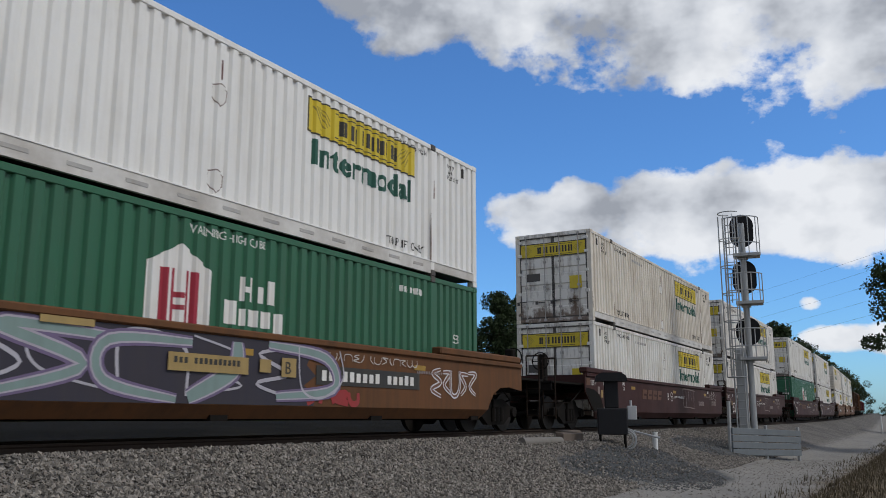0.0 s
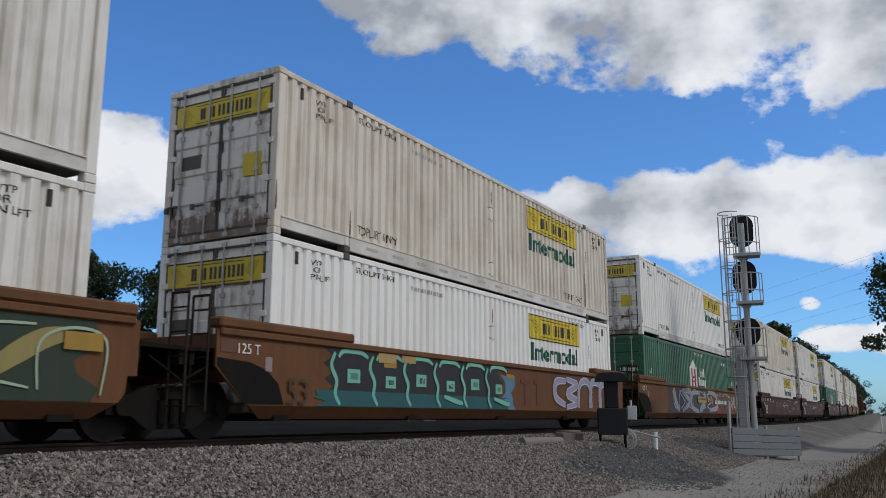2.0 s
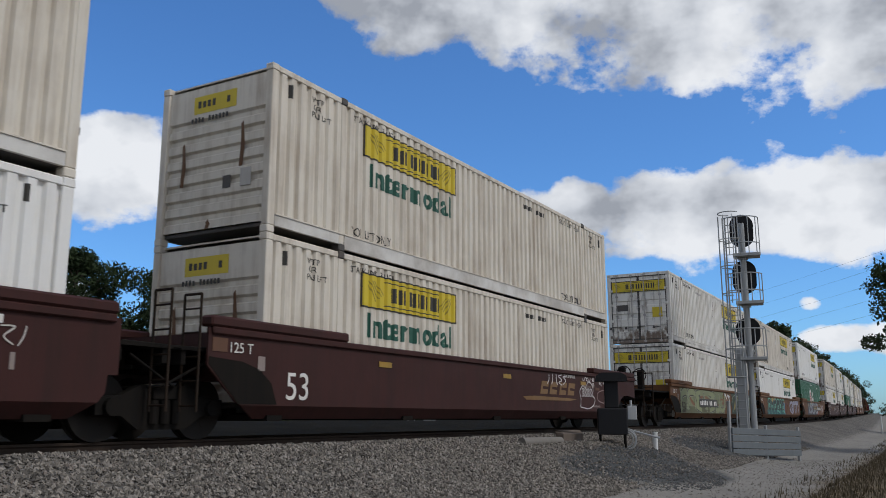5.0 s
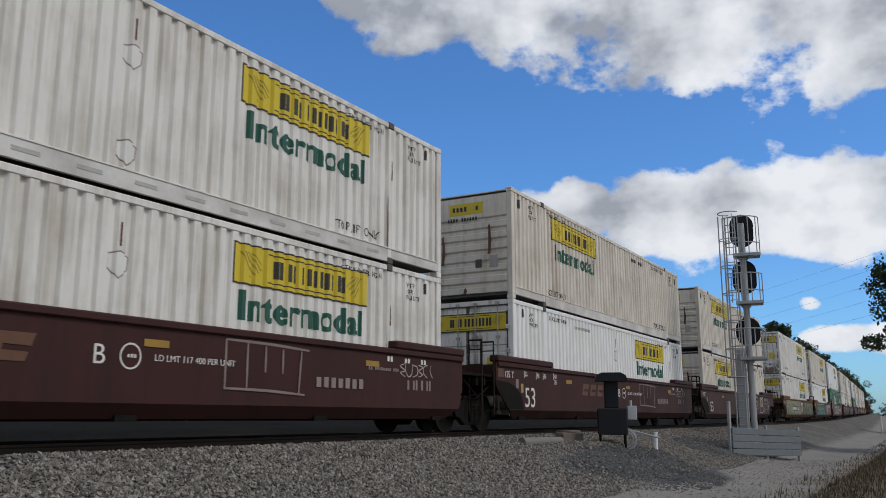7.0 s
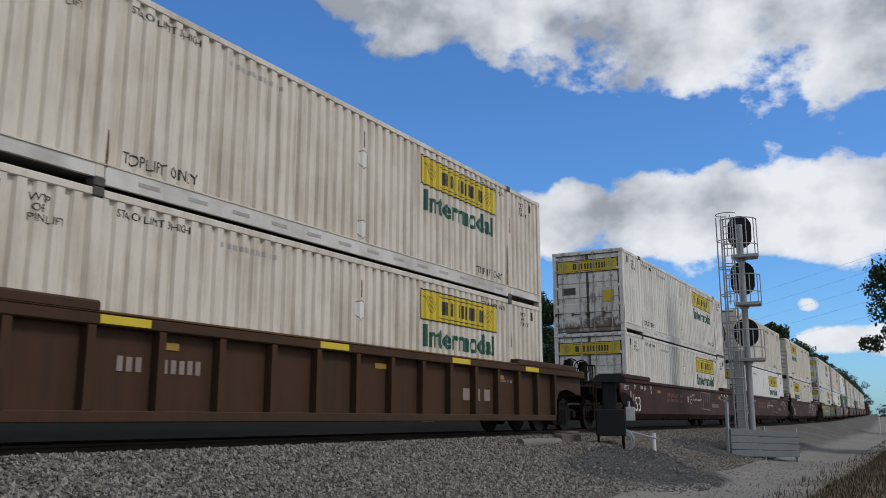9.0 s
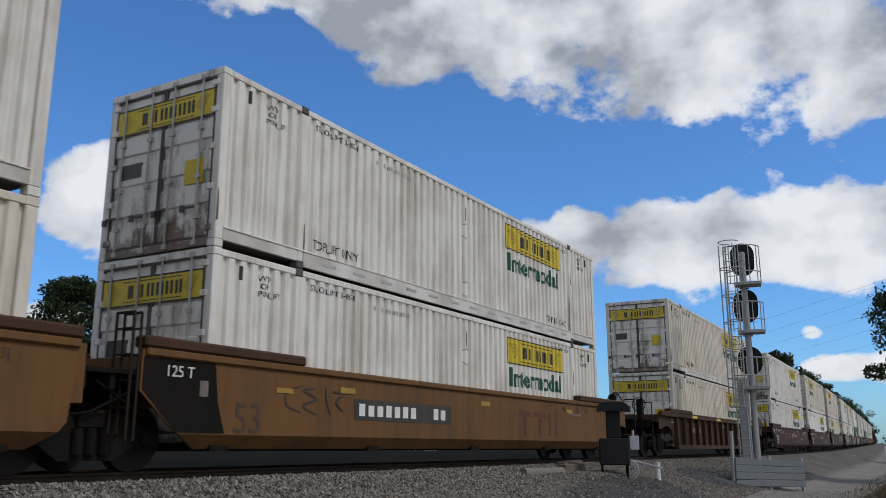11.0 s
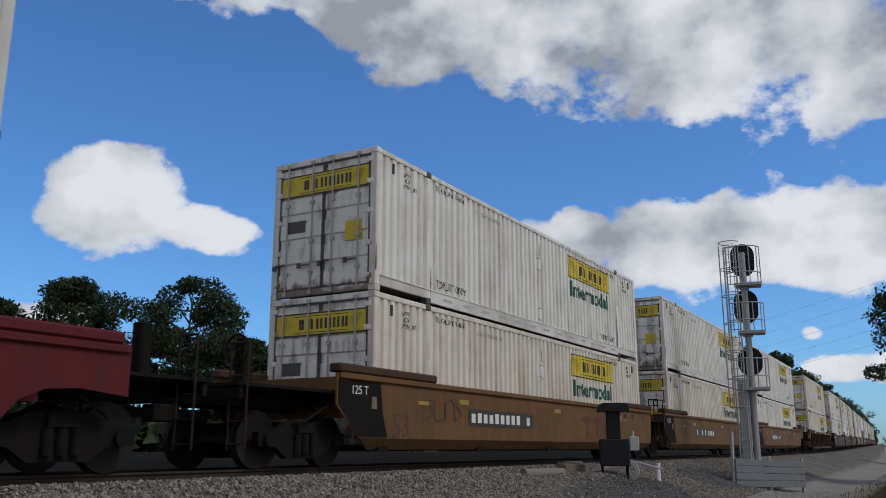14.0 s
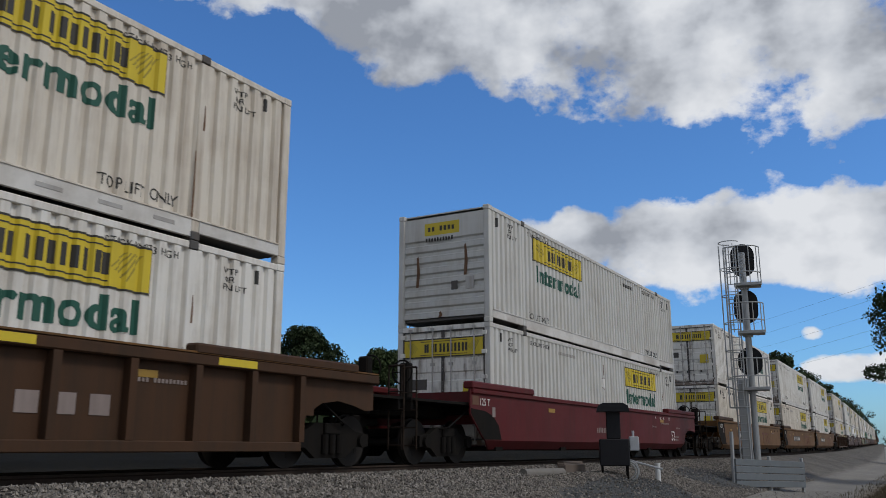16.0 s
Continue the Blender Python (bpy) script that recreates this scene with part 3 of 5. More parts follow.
def container(label, wall, door_mat, kind, seed):
    rnd = random.Random(seed)
    c = tagged(new("container"), label, "container", "containers on the train")
    for sg in (-1, 1):
        part("side_wall", side_wall(sg * WID, sg), wall, c)
        for x0, x1, z0, out in ((0.17, LIFT[0] - 0.08, 0.125, 0.0), (LIFT[0] + 0.08, LIFT[1] - 0.08, 0.05, 0.004), (LIFT[1] + 0.08, LEN - 0.17, 0.125, 0.0)):
            part("bottom_rail", boxes((x0, x1, *sorted((sg * (WID - 0.06), sg * (WID + out))), z0, 0.305)), wall if wall is GREEN else RAILP, c)
        part("top_rail", boxes((0.17, LEN - 0.17, min(sg * WID, sg * (WID - 0.07)), max(sg * WID, sg * (WID - 0.07)), TALL - 0.12, TALL - 0.012), bev=0.012), wall, c)
        part("ledge", boxes((0.175, LEN - 0.175, min(sg * (WID - 0.05), sg * (WID + 0.016)), max(sg * (WID - 0.05), sg * (WID + 0.016)), 0.306, 0.328)), wall, c)
        for x in LIFT:
            part("lift_post", boxes((x - 0.075, x + 0.075, min(sg * (WID + 0.002), sg * (WID - 0.08)), max(sg * (WID + 0.002), sg * (WID - 0.08)), 0.13, TALL - 0.13), bev=0.01), wall, c)
            for q0, q1 in ((TALL - 0.13, TALL + 0.004), (0.0, 0.129)):
                part("lift_fitting", boxes((x - 0.09, x + 0.09, min(sg * (WID + 0.020), sg * (WID - 0.16)), max(sg * (WID + 0.020), sg * (WID - 0.16)), q0, q1), bev=0.015), RIM, c, "dark steel lift fitting")
        for x in (0.0, LEN - 0.17):
            part("corner_post", boxes((x, x + 0.17, min(sg * WID, sg * (WID - 0.15)), max(sg * WID, sg * (WID - 0.15)), 0.12, TALL - 0.12), bev=0.012), wall, c)
            for q0, q1 in ((0.0, 0.119), (TALL - 0.119, TALL)):
                part("corner_casting", boxes((x - 0.003, x + 0.178, min(sg * (WID + 0.003), sg * (WID - 0.16)), max(sg * (WID + 0.003), sg * (WID - 0.16)), q0, q1), bev=0.012), wall, c)
    part("roof", boxes((0.1, LEN - 0.1, -WID + 0.06, WID - 0.06, TALL - 0.05, TALL - 0.02)), wall, c)
    part("underside", boxes((0.1, LEN - 0.1, -WID + 0.05, WID - 0.05, 0.13, 0.19)), RIM, c)
    part("front_wall", end_wall(LEN, 1), wall, c)
    part("door_header", boxes((0.0, 0.10, -WID + 0.15, WID - 0.15, TALL - 0.12, TALL - 0.004)), door_mat, c)
    part("door_sill", boxes((0.0, 0.10, -WID + 0.15, WID - 0.15, 0.03, 0.15)), door_mat, c)
    for k in (0, 1):
        y0, y1 = (-WID + 0.155, -0.008) if k == 0 else (0.008, WID - 0.155)
        rows = [(0.155, 0.09), (0.155, 0.045)]
        for i in range(5):
            a = 0.155 + i * 0.524
            rows += [(a + 0.02, 0.045), (a + 0.045, 0.016), (a + 0.34, 0.016), (a + 0.365, 0.045)]
        rows += [(TALL - 0.125, 0.045), (TALL - 0.125, 0.09)]
        bm = bmesh.new()
        prism(bm, [(x, z) for z, x in rows], y0, y1)
        door = part("door", bm, door_mat, c, "ribbed steel door with grime")
        for q0, q1, h0, h1 in ((y0, y0 + 0.035, 0.155, TALL - 0.125), (y1 - 0.035, y1, 0.155, TALL - 0.125), (y0 + 0.036, y1 - 0.036, 0.157, 0.185), (y0 + 0.036, y1 - 0.036, TALL - 0.155, TALL - 0.127)):
            part("gasket", boxes((0.010, 0.046, q0, q1, h0, h1)), RIM, door, "black rubber door seal")
        for u in (0.24, 0.80):
            yy = y0 + (y1 - y0) * u
            bm = rods([((-0.012, yy, 0.05), (-0.012, yy, TALL - 0.05))], 0.018, 8)
            for z in (0.09, 0.5, 1.15, 1.95, TALL - 0.09):
                box(bm, -0.03, 0.02, yy - 0.05, yy + 0.05, z - 0.035, z + 0.035)
            part("lock_rod", bm, ROD, door, "galvanised locking bar")
        for u in (0.24, 0.80):
            yy = y0 + (y1 - y0) * u
            part("handle", boxes((-0.045, -0.02, yy, yy + 0.239, 0.62 + 0.08 * u, 0.65 + 0.08 * u), (-0.05, -0.01, yy + 0.24, yy + 0.32, 0.60, 0.70)), RIM, door)
        hy = y0 if k == 0 else y1
        for z in (0.3, 0.95, 1.6, 2.2, 2.65):
            part("hinge", boxes((-0.02, 0.045, hy - 0.07, hy + 0.07, z - 0.05, z + 0.05), bev=0.01), door_mat, door)
    part("door_gap", boxes((0.03, 0.05, -0.02, 0.02, 0.16, TALL - 0.13)), RIM, c)
    if kind == "white":
        brand_panel(c, 9.93, 13.48, 1.98, 2.63, -1)
        brand_panel(c, LEN - 13.48, LEN - 9.93, 1.98, 2.63, 1)
        lettering("Intermodal", 0.47, PINE, c, (10.12, -WID - 0.004, 1.44), width=3.15, bold=0.012, heavy=0.03, spread=1.12)
        lettering("Intermodal", 0.47, PINE, c, (13.30, WID + 0.004, 1.44, 180), width=3.15, bold=0.012, heavy=0.03, spread=1.12)
        brand_panel(c, 0.17, 2.42, 2.12, 2.58, 0)
        q = part("notice", boxes((0.008, 0.030, -0.95, -0.55, 1.05, 1.45)), YELLOW, c, "yellow door notice")
        part("placard", boxes((0.008, 0.030, 0.45, 0.95, 1.35, 1.6)), RIM, c, "dark door placard")
        part("end_sign", boxes((LEN - 0.048, LEN - 0.044, -0.55, 0.45, 2.30, 2.62)), YELLOW, c, "small yellow sign with dark writing")
        b = part("writing", bars(0, 0, 0.8, 0.13, 7, rnd), INK, c)
        b.matrix_basis = pose(LEN - 0.040, -0.45, 2.40, 0, 0, 90)
        b = part("number", bars(0, 0, 0.9, 0.10, 11, rnd), INK, c)
        b.matrix_basis = pose(LEN - 0.044, -0.6, 2.14, 0, 0, 90)
        part("hatch", boxes((LEN - 0.049, LEN - 0.030, 0.62, 0.86, 0.84, 1.16), bev=0.008), ROD, c, "small grey metal hatch")
        part("placard", boxes((LEN - 0.049, LEN - 0.042, 0.22, 0.40, 0.86, 1.08)), RIM, c)
        for y, q0, q1 in ((0.62, 1.2, 2.0), (-0.75, 1.0, 1.8), (-0.1, 0.2, 0.36)):
            bm = bmesh.new()
            prism(bm, [(y - 0.05, q0), (y + 0.03, q0), (y + 0.07, q0 + (q1 - q0) * 0.45), (y + 0.02, q1), (y - 0.03, q1 - 0.05), (y - 0.02, q0 + (q1 - q0) * 0.5)], -0.003, 0.0)
            part("rust_streak", bm, RUST, c).matrix_basis = pose(LEN - 0.047, 0, 0, 0, 0, 90)
        lettering("TOP LIFT ONLY", 0.17, INK, c, (2.32, -WID - 0.004, 0.42), width=1.35)
        lettering("TOP LIFT ONLY", 0.17, INK, c, (LEN - 2.32 - 1.35 - 0.0, -WID - 0.004, 0.42), width=1.35)
        lettering("STACK LIMIT 3 HIGH", 0.11, INK, c, (2.3, -WID - 0.004, TALL - 0.32), width=1.3)
        lettering("STACK LIMIT 3 HIGH", 0.11, INK, c, (LEN - 3.45, -WID - 0.004, TALL - 0.32), width=1.2)
        lettering("WTP\n OR\nPIN LIFT", 0.10, INK, c, (1.05, -WID - 0.004, TALL - 0.36))
        lettering("WTP\n OR\nPIN LIFT", 0.10, INK, c, (LEN - 1.35, -WID - 0.004, TALL - 0.36))
        lettering("TOP LIFT ONLY", 0.17, INK, c, (LEN - 2.3, WID + 0.004, 0.36, 180), width=1.3)
        part("number", bars(4.2, TALL - 0.40, 1.3, 0.09, 15, rnd), ROD, c).matrix_basis = pose(0, -WID - 0.004, 0)
        for x in (0.62, LEN - 0.62):
            part("tally_mark", boxes((x - 0.03, x + 0.03, -WID - 0.004, -WID, TALL - 0.42, TALL - 0.20)), INK, c)
        # the same writing on the far side, read from there
        for word, h, x, z, w in (("STACK LIMIT 3 HIGH", 0.13, LEN - 3.75, TALL - 0.32, 1.45), ("STACK LIMIT 3 HIGH", 0.13, 2.3, TALL - 0.32, 1.45), ("WTP\n OR\nPIN LIFT", 0.11, LEN - 1.45, TALL - 0.36, 0),
                                 ("WTP\n OR\nPIN LIFT", 0.11, 1.05, TALL - 0.36, 0), ("TOP LIFT ONLY", 0.19, LEN - 3.75, 0.36, 1.5)):
            lettering(word, h, INK, c, (LEN - x, WID + 0.004, z, 180), **({"width": w} if w else {}))
        part("number", bars(0, 0, 1.4, 0.12, 11, rnd), INK, c).matrix_basis = pose(LEN - 9.9, WID + 0.004, TALL - 0.40, 0, 0, 180)
        for x in (0.5, LEN - 0.5):
            part("tally_mark", boxes((x - 0.035, x + 0.035, WID, WID + 0.004, TALL - 0.48, TALL - 0.24)), INK, c)
        for z in (0.50, 1.87):
            for name, k, d, mat in (("worn_patch", 1.14, 0.003, FADED), ("worn_patch", 1.0, 0.006, LETTER)):
                bm = bmesh.new()
                prism(bm, [(7.85 + k * q, z + 0.06 + k * r) for q, r in ((-0.15, -0.04), (0.0, -0.17), (0.15, -0.05), (0.16, 0.11), (0.01, 0.17), (-0.16, 0.12))], -WID - d, -WID - 0.001)
                part(name, bm, mat, c)
        for k in range(13):
            x = 2.6 + k * 0.9
            part("rail_pocket", boxes((x, x + 0.38, -WID - 0.009, -WID - 0.004, 0.15, 0.21), bev=0.002), ROD, c)
        for x, q0, q1 in ((LIFT[1] - 0.085, 0.3, 1.35), (LIFT[0] + 0.085, 0.28, 0.8), (LIFT[1] + 0.04, 1.7, 2.1), (0.02, 0.4, 0.9)):
            bm = bmesh.new()
            prism(bm, [(x - 0.02, q0), (x + 0.015, q0), (x + 0.022, q0 + (q1 - q0) * 0.4), (x + 0.005, q1), (x - 0.006, q1), (x - 0.012, q0 + (q1 - q0) * 0.5)], -WID - 0.007, -WID - 0.003)
            part("rust_streak", bm, RUST, c)
        part("tally_mark", boxes((7.84, 7.87, -WID - 0.005, -WID - 0.001, 2.18, 2.50)), MARKS, c, "thin red tally stripe")
    if kind == "green":
        yb = -WID - 0.002
        bm = bmesh.new()
        prism(bm, [(6.69, 0.95), (7.85, 0.95), (7.85, 2.08), (7.27, 2.40), (6.69, 2.08)], yb - 0.003, yb)
        em = part("emblem", bm, LETTER, c, "white house-shaped emblem")
        for r in ((6.93, 7.05, 1.05, 2.02), (7.10, 7.17, 1.05, 2.02), (7.37, 7.44, 1.05, 2.02), (7.49, 7.61, 1.05, 2.02), (7.18, 7.36, 1.62, 1.70), (7.18, 7.36, 1.45, 1.52)):
            part("emblem_bar", boxes((r[0], r[1], yb - 0.006, yb - 0.003, r[2], r[3])), CRIMSON, em)
        for r in ((8.49, 8.58, 1.72, 2.10), (8.68, 8.77, 1.72, 2.10), (8.58, 8.68, 1.86, 1.95), (8.86, 9.02, 1.72, 1.98), (9.10, 9.30, 1.72, 2.10),
                  (8.14, 8.40, 1.34, 1.70), (8.46, 8.60, 1.34, 1.60), (8.66, 8.88, 1.34, 1.60), (8.94, 9.16, 1.34, 1.60), (9.24, 9.46, 1.22, 1.60)):
            part("name_block", boxes((r[0], r[1], yb - 0.003, yb, r[2], r[3])), LETTER, c)
        lettering("WARNING  HIGH CUBE", 0.13, LETTER, c, (7.38, yb, TALL - 0.30), width=1.62)
        lettering("53", 0.2, LETTER, c, (15.05, yb, 1.55))
        lettering("53", 0.2, LETTER, c, (0.75, yb, 1.55))
        part("number", bars(12.65, TALL - 0.46, 1.2, 0.13, 11, rnd), LETTER, c).matrix_basis = pose(0, yb, 0)
        b = part("number", bars(0, 1.6, 0.9, 0.14, 8, rnd), LETTER, c)
        b.matrix_basis = pose(-0.004, -0.2, 0, 0, 0, -90)
    drape(c)
    return c


# ---- well cars ----
def wheelset(parent, x, r):
    bm = bmesh.new()
    for sg in (-1, 1):
        y = sg * 0.7525
        for a, b, q in ((-0.055, 0.07, r), (0.045, 0.075, r + 0.026), (-0.09, 0.10, 0.12)):
            rod(bm, (0, y - sg * b, 0), (0, y - sg * a, 0), q, 28)
        # holes in the plate make the turning visible
        for k in range(4):
            t = math.pi / 2 * k
            rod(bm, (r * 0.55 * math.cos(t), y + sg * 0.052, r * 0.55 * math.sin(t)), (r * 0.55 * math.cos(t), y + sg * 0.060, r * 0.55 * math.sin(t)), 0.05, 8)
    rod(bm, (0, -0.98, 0), (0, 0.98, 0), 0.075, 12)
    w = part("wheelset", bm, STEEL, parent, "worn steel wheels on an axle")
    w.matrix_basis = pose(x, 0, r)
    return w


def truck(parent, x, r=0.457):
    bm = bmesh.new()
    for sg in (-1, 1):
        y0, y1 = sorted((sg * 0.93, sg * 1.06))
        prism(bm, [(-1.12, r - 0.10), (-1.12, r + 0.12), (-0.72, r + 0.16), (-0.42, r + 0.30), (0.42, r + 0.30), (0.72, r + 0.16), (1.12, r + 0.12), (1.12, r - 0.10), (0.70, r - 0.12), (0.42, r - 0.30), (-0.42, r - 0.30), (-0.70, r - 0.12)], y0, y1)
        for q in (-0.89, 0.89):
            rod(bm, (q, sg * 1.06, r), (q, sg * 1.13, r), 0.12, 14)
        for q in (-0.2, 0, 0.2):
            rod(bm, (q, sg * 1.08, r - 0.22), (q, sg * 1.08, r + 0.10), 0.07, 10)
    box(bm, -0.22, 0.22, -1.12, 1.12, r + 0.10, r + 0.30, 0.02)
    box(bm, -0.9, -0.8 + 0.02, -0.8, 0.8, r - 0.08, r + 0.02)
    t = part("truck", bm, BLACKS, parent, "dirty black cast-steel truck frame")
    t.matrix_basis = pose(x, 0, 0)
    return t, [wheelset(t, q, r) for q in (-0.89, 0.89)]


def smooth(pts, k=6):
    full = [pts[0]] + list(pts) + [pts[-1]]
    out = []
    for a, b, c, d in zip(full, full[1:], full[2:], full[3:]):
        for q in range(k):
            t = q / k
            out.append(0.5 * ((2 * b) + (c - a) * t + (2 * a - 5 * b + 4 * c - d) * t * t + (3 * b - a - 3 * c + d) * t ** 3))
    return out + [pts[-1]]


def ribbon(bm, pts, half, y, z0, z1, taper=0.35, close=False):
    """A flat painted stroke along a smooth curve on the side of a car."""
    line = smooth([Vector((p[0], 0, p[1])) for p in pts])
    prev, n = None, len(line)
    for q, p in enumerate(line):
        e = line[min(q + 1, n - 1)] - line[max(q - 1, 0)]
        w = half if close else half * (1 - taper + taper * math.sin(math.pi * q / (n - 1)))
        nrm = Vector((-e.z, 0, e.x)).normalized() * w
        now = [bm.verts.new((r.x, y - 0.000004 * q, min(max(r.z, z0), z1))) for r in (p + nrm, p - nrm)]
        if prev:
            bm.faces.new((prev[0], prev[1], now[1], now[0]))
        prev = now


def spray(name, col, parent, strokes, y, z0, z1, label="", amount=0.25):
    bm = bmesh.new()
    for k, (pts, half) in enumerate(strokes):
        ribbon(bm, pts, half, y - 0.0016 * k, z0, z1)
    key = "spray_%02d_%02d_%02d" % tuple(int(99 * v) for v in col)
    mat = bpy.data.materials.get(key) or paint(key, col, (0.07, 0.055, 0.045), amount, 0.6)
    return part(name, bm, mat, parent, label)


def field(name, col, parent, outline, y, label=""):
    bm = bmesh.new()
    prism(bm, outline, y - 0.003, y)
    key = "field_%02d_%02d_%02d" % tuple(int(99 * v) for v in col)
    mat = bpy.data.materials.get(key) or paint(key, col, (0.05, 0.04, 0.035), 0.45, 0.6)
    return part(name, bm, mat, parent, label)


def ragged(x0, x1, z0, z1, rnd):
    """A painted field with uneven ends."""
    right = [(x1 + rnd.uniform(-0.3, 0.1), z0 + (z1 - z0) * k / 6) for k in range(1, 6)]
    left = [(x0 + rnd.uniform(-0.1, 0.3), z0 + (z1 - z0) * k / 6) for k in range(5, 0, -1)]
    return [(x0, z0), (x1, z0)] + right + [(x1, z1), (x0, z1)] + left


def swirls(x0, x1, z0, z1, cell, h0, h1, rnd):
    out = []
    x = x0
    while x < x1:
        w = cell * rnd.uniform(0.8, 1.25)
        sd = rnd.choice((-1, 1))
        shape = rnd.choice((((1, 0.95), (0.1, 0.82), (0.05, 0.3), (0.9, 0.05)), ((0.05, 1), (0.1, 0.2), (0.6, 0.04), (0.9, 0.4), (0.92, 1)), ((0.05, 0), (0.1, 0.8), (0.5, 1), (0.9, 0.75), (0.95, 0)),
                            ((0.05, 0.9), (0.85, 0.88), (0.25, 0.45), (0.9, 0.1)), ((0.55, 1), (0.5, 0.45), (0.15, 0.02)), ((0.15, 1), (0.8, 0.8), (0.2, 0.5), (0.85, 0.25), (0.1, 0.0))))
        pts = []
        for u, v in shape:
            u = 0.5 + sd * (u - 0.5) + rnd.uniform(-0.08, 0.08)
            pts.append((x + w * u, z0 + (z1 - z0) * min(1, max(0, v + rnd.uniform(-0.06, 0.06)))))
        out.append((pts, rnd.uniform(h0, h1)))
        x += w * 0.92
    return out


def wider(strokes, by):
    return [(p, h + by) for p, h in strokes]


def car_art(c, g, y, rnd):
    """The sprayed pictures on the three rusty cars."""
    z0, z1 = 0.51, 1.60
    if g == 0:
        field("graffiti_ground", (0.030, 0.026, 0.038), c, ragged(2.4, 10.1, z0, 1.49, rnd), y, "near-black sprayed graffiti ground")
        st = swirls(2.7, 9.6, z0 + 0.05, 1.45, 1.55, 0.055, 0.12, rnd)
        spray("graffiti_halo", (0.15, 0.11, 0.20), c, wider(st, 0.07), y - 0.006, z0, 1.5)
        spray("graffiti_outline", (0.40, 0.36, 0.42), c, wider(st, 0.028), y - 0.0065, z0, 1.5, "pale lilac outline")
        spray("graffiti_fill", (0.20, 0.28, 0.26), c, st, y - 0.007, z0, 1.5, "grey-teal swirling graffiti")
        thin = swirls(3.0, 9.8, z0 + 0.1, 1.45, 1.1, 0.02, 0.035, rnd)
        spray("graffiti_line", (0.42, 0.40, 0.44), c, thin, y - 0.004, z0, 1.5)
        for r in ((5.0, 5.75, 1.42, 1.54), (6.95, 8.5, 0.95, 1.20), (9.25, 9.6, 0.95, 1.25), (8.75, 9.0, 1.0, 1.2)):
            part("stencil_plate", boxes((r[0], r[1], y - 0.034, y - 0.031, r[2], r[3])), TANPLATE, c, "tan stencil plate")
        part("writing", bars(7.05, 1.06, 1.3, 0.09, 14, rnd), INK, c).matrix_basis = pose(0, y - 0.036, 0)
        lettering("B", 0.2, INK, c, (9.34, y - 0.036, 1.0))
        part("number_back", boxes((10.15, 13.4, y - 0.006, y - 0.002, 0.86, 1.18)), INK, c)
        part("number", bars(10.3, 0.93, 2.95, 0.18, 15, rnd), LETTER, c).matrix_basis = pose(0, y - 0.008, 0)
        tag = swirls(13.8, 15.6, 0.75, 1.3, 0.42, 0.022, 0.03, rnd)
        spray("graffiti_tag", (0.62, 0.61, 0.63), c, wider(tag, 0.03), y - 0.004, 0.6, 1.4, "thin white sprayed tag")
        spray("graffiti_tag", (0.17, 0.08, 0.05), c, tag, y - 0.0045, 0.6, 1.4)
        spray("graffiti_scrawl", (0.5, 0.46, 0.42), c, swirls(10.5, 13.2, 1.28, 1.42, 0.22, 0.008, 0.012, rnd), y - 0.004, 1.22, 1.48)
        spray("graffiti_scrawl", (0.30, 0.03, 0.03), c, swirls(9.9, 11.3, 0.55, 0.75, 0.4, 0.05, 0.09, rnd), y - 0.004, 0.5, 0.85)
    elif g == 1:
        field("graffiti_ground", (0.014, 0.015, 0.017), c, ragged(1.2, 8.0, 0.72, 1.49, rnd), y, "black sprayed graffiti letters")
        field("graffiti_base", (0.012, 0.085, 0.095), c, ragged(1.0, 8.3, z0, 0.78, rnd), y - 0.004, "dark teal sprayed band")
        field("graffiti_fade", (0.09, 0.20, 0.30), c, ragged(7.9, 8.7, z0, 1.3, rnd), y - 0.001, "pale blue sprayed fade")
        st, sq, mid = [], [], []
        for k in range(6):
            x = 1.5 + k * 1.14
            st.append(([(x, 1.42), (x - 0.10, 1.2), (x + 0.05, 0.95), (x + 0.02, 0.72), (x + 0.16, 0.54)], 0.034))
            st.append(([(x + 0.10, 1.35), (x + 0.25, 1.46), (x + 0.75, 1.46), (x + 0.98, 1.38)], 0.030))
            if k in (3, 5):
                st.append(([(x + 0.3, 0.75), (x + 0.8, 0.66), (x + 1.1, 0.62)], 0.04))
            sq.append((x + 0.42, x + 0.76, 0.86, 1.08) if k % 2 else (x + 0.36, x + 0.74, 0.92, 1.16))
        spray("graffiti_outline", (0.16, 0.44, 0.32), c, wider(st, 0.012), y - 0.010, z0, 1.5, "mint-green sprayed outline")
        for a, b, p, q in sq:
            f = part("graffiti_square", boxes((a, b, y - 0.010, y - 0.007, p, q)), bpy.data.materials["spray_15_43_31"], c)
            part("graffiti_inset", boxes((a + 0.09, b - 0.07, y - 0.013, y - 0.0105, p + 0.06, q - 0.07)), TEAL, f)
        part("mark_block", boxes((9.0, 9.55, y - 0.004, y, 1.15, 1.28)), MARKS, c, "faded dark-red block mark")
        for r in ((9.2, 9.35, 0.62, 1.14), (9.75, 10.3, 1.15, 1.28), (9.95, 10.1, 0.62, 1.14)):
            part("mark_block", boxes((r[0], r[1], y - 0.004, y, r[2], r[3])), MARKS, c)
        st = swirls(11.1, 15.0, 0.60, 1.36, 0.95, 0.07, 0.10, rnd)
        spray("graffiti_outline", (0.035, 0.03, 0.05), c, wider(st, 0.065), y - 0.006, z0, 1.48)
        spray("graffiti_shine", (0.48, 0.48, 0.54), c, wider(st, 0.03), y - 0.0065, z0, 1.46)
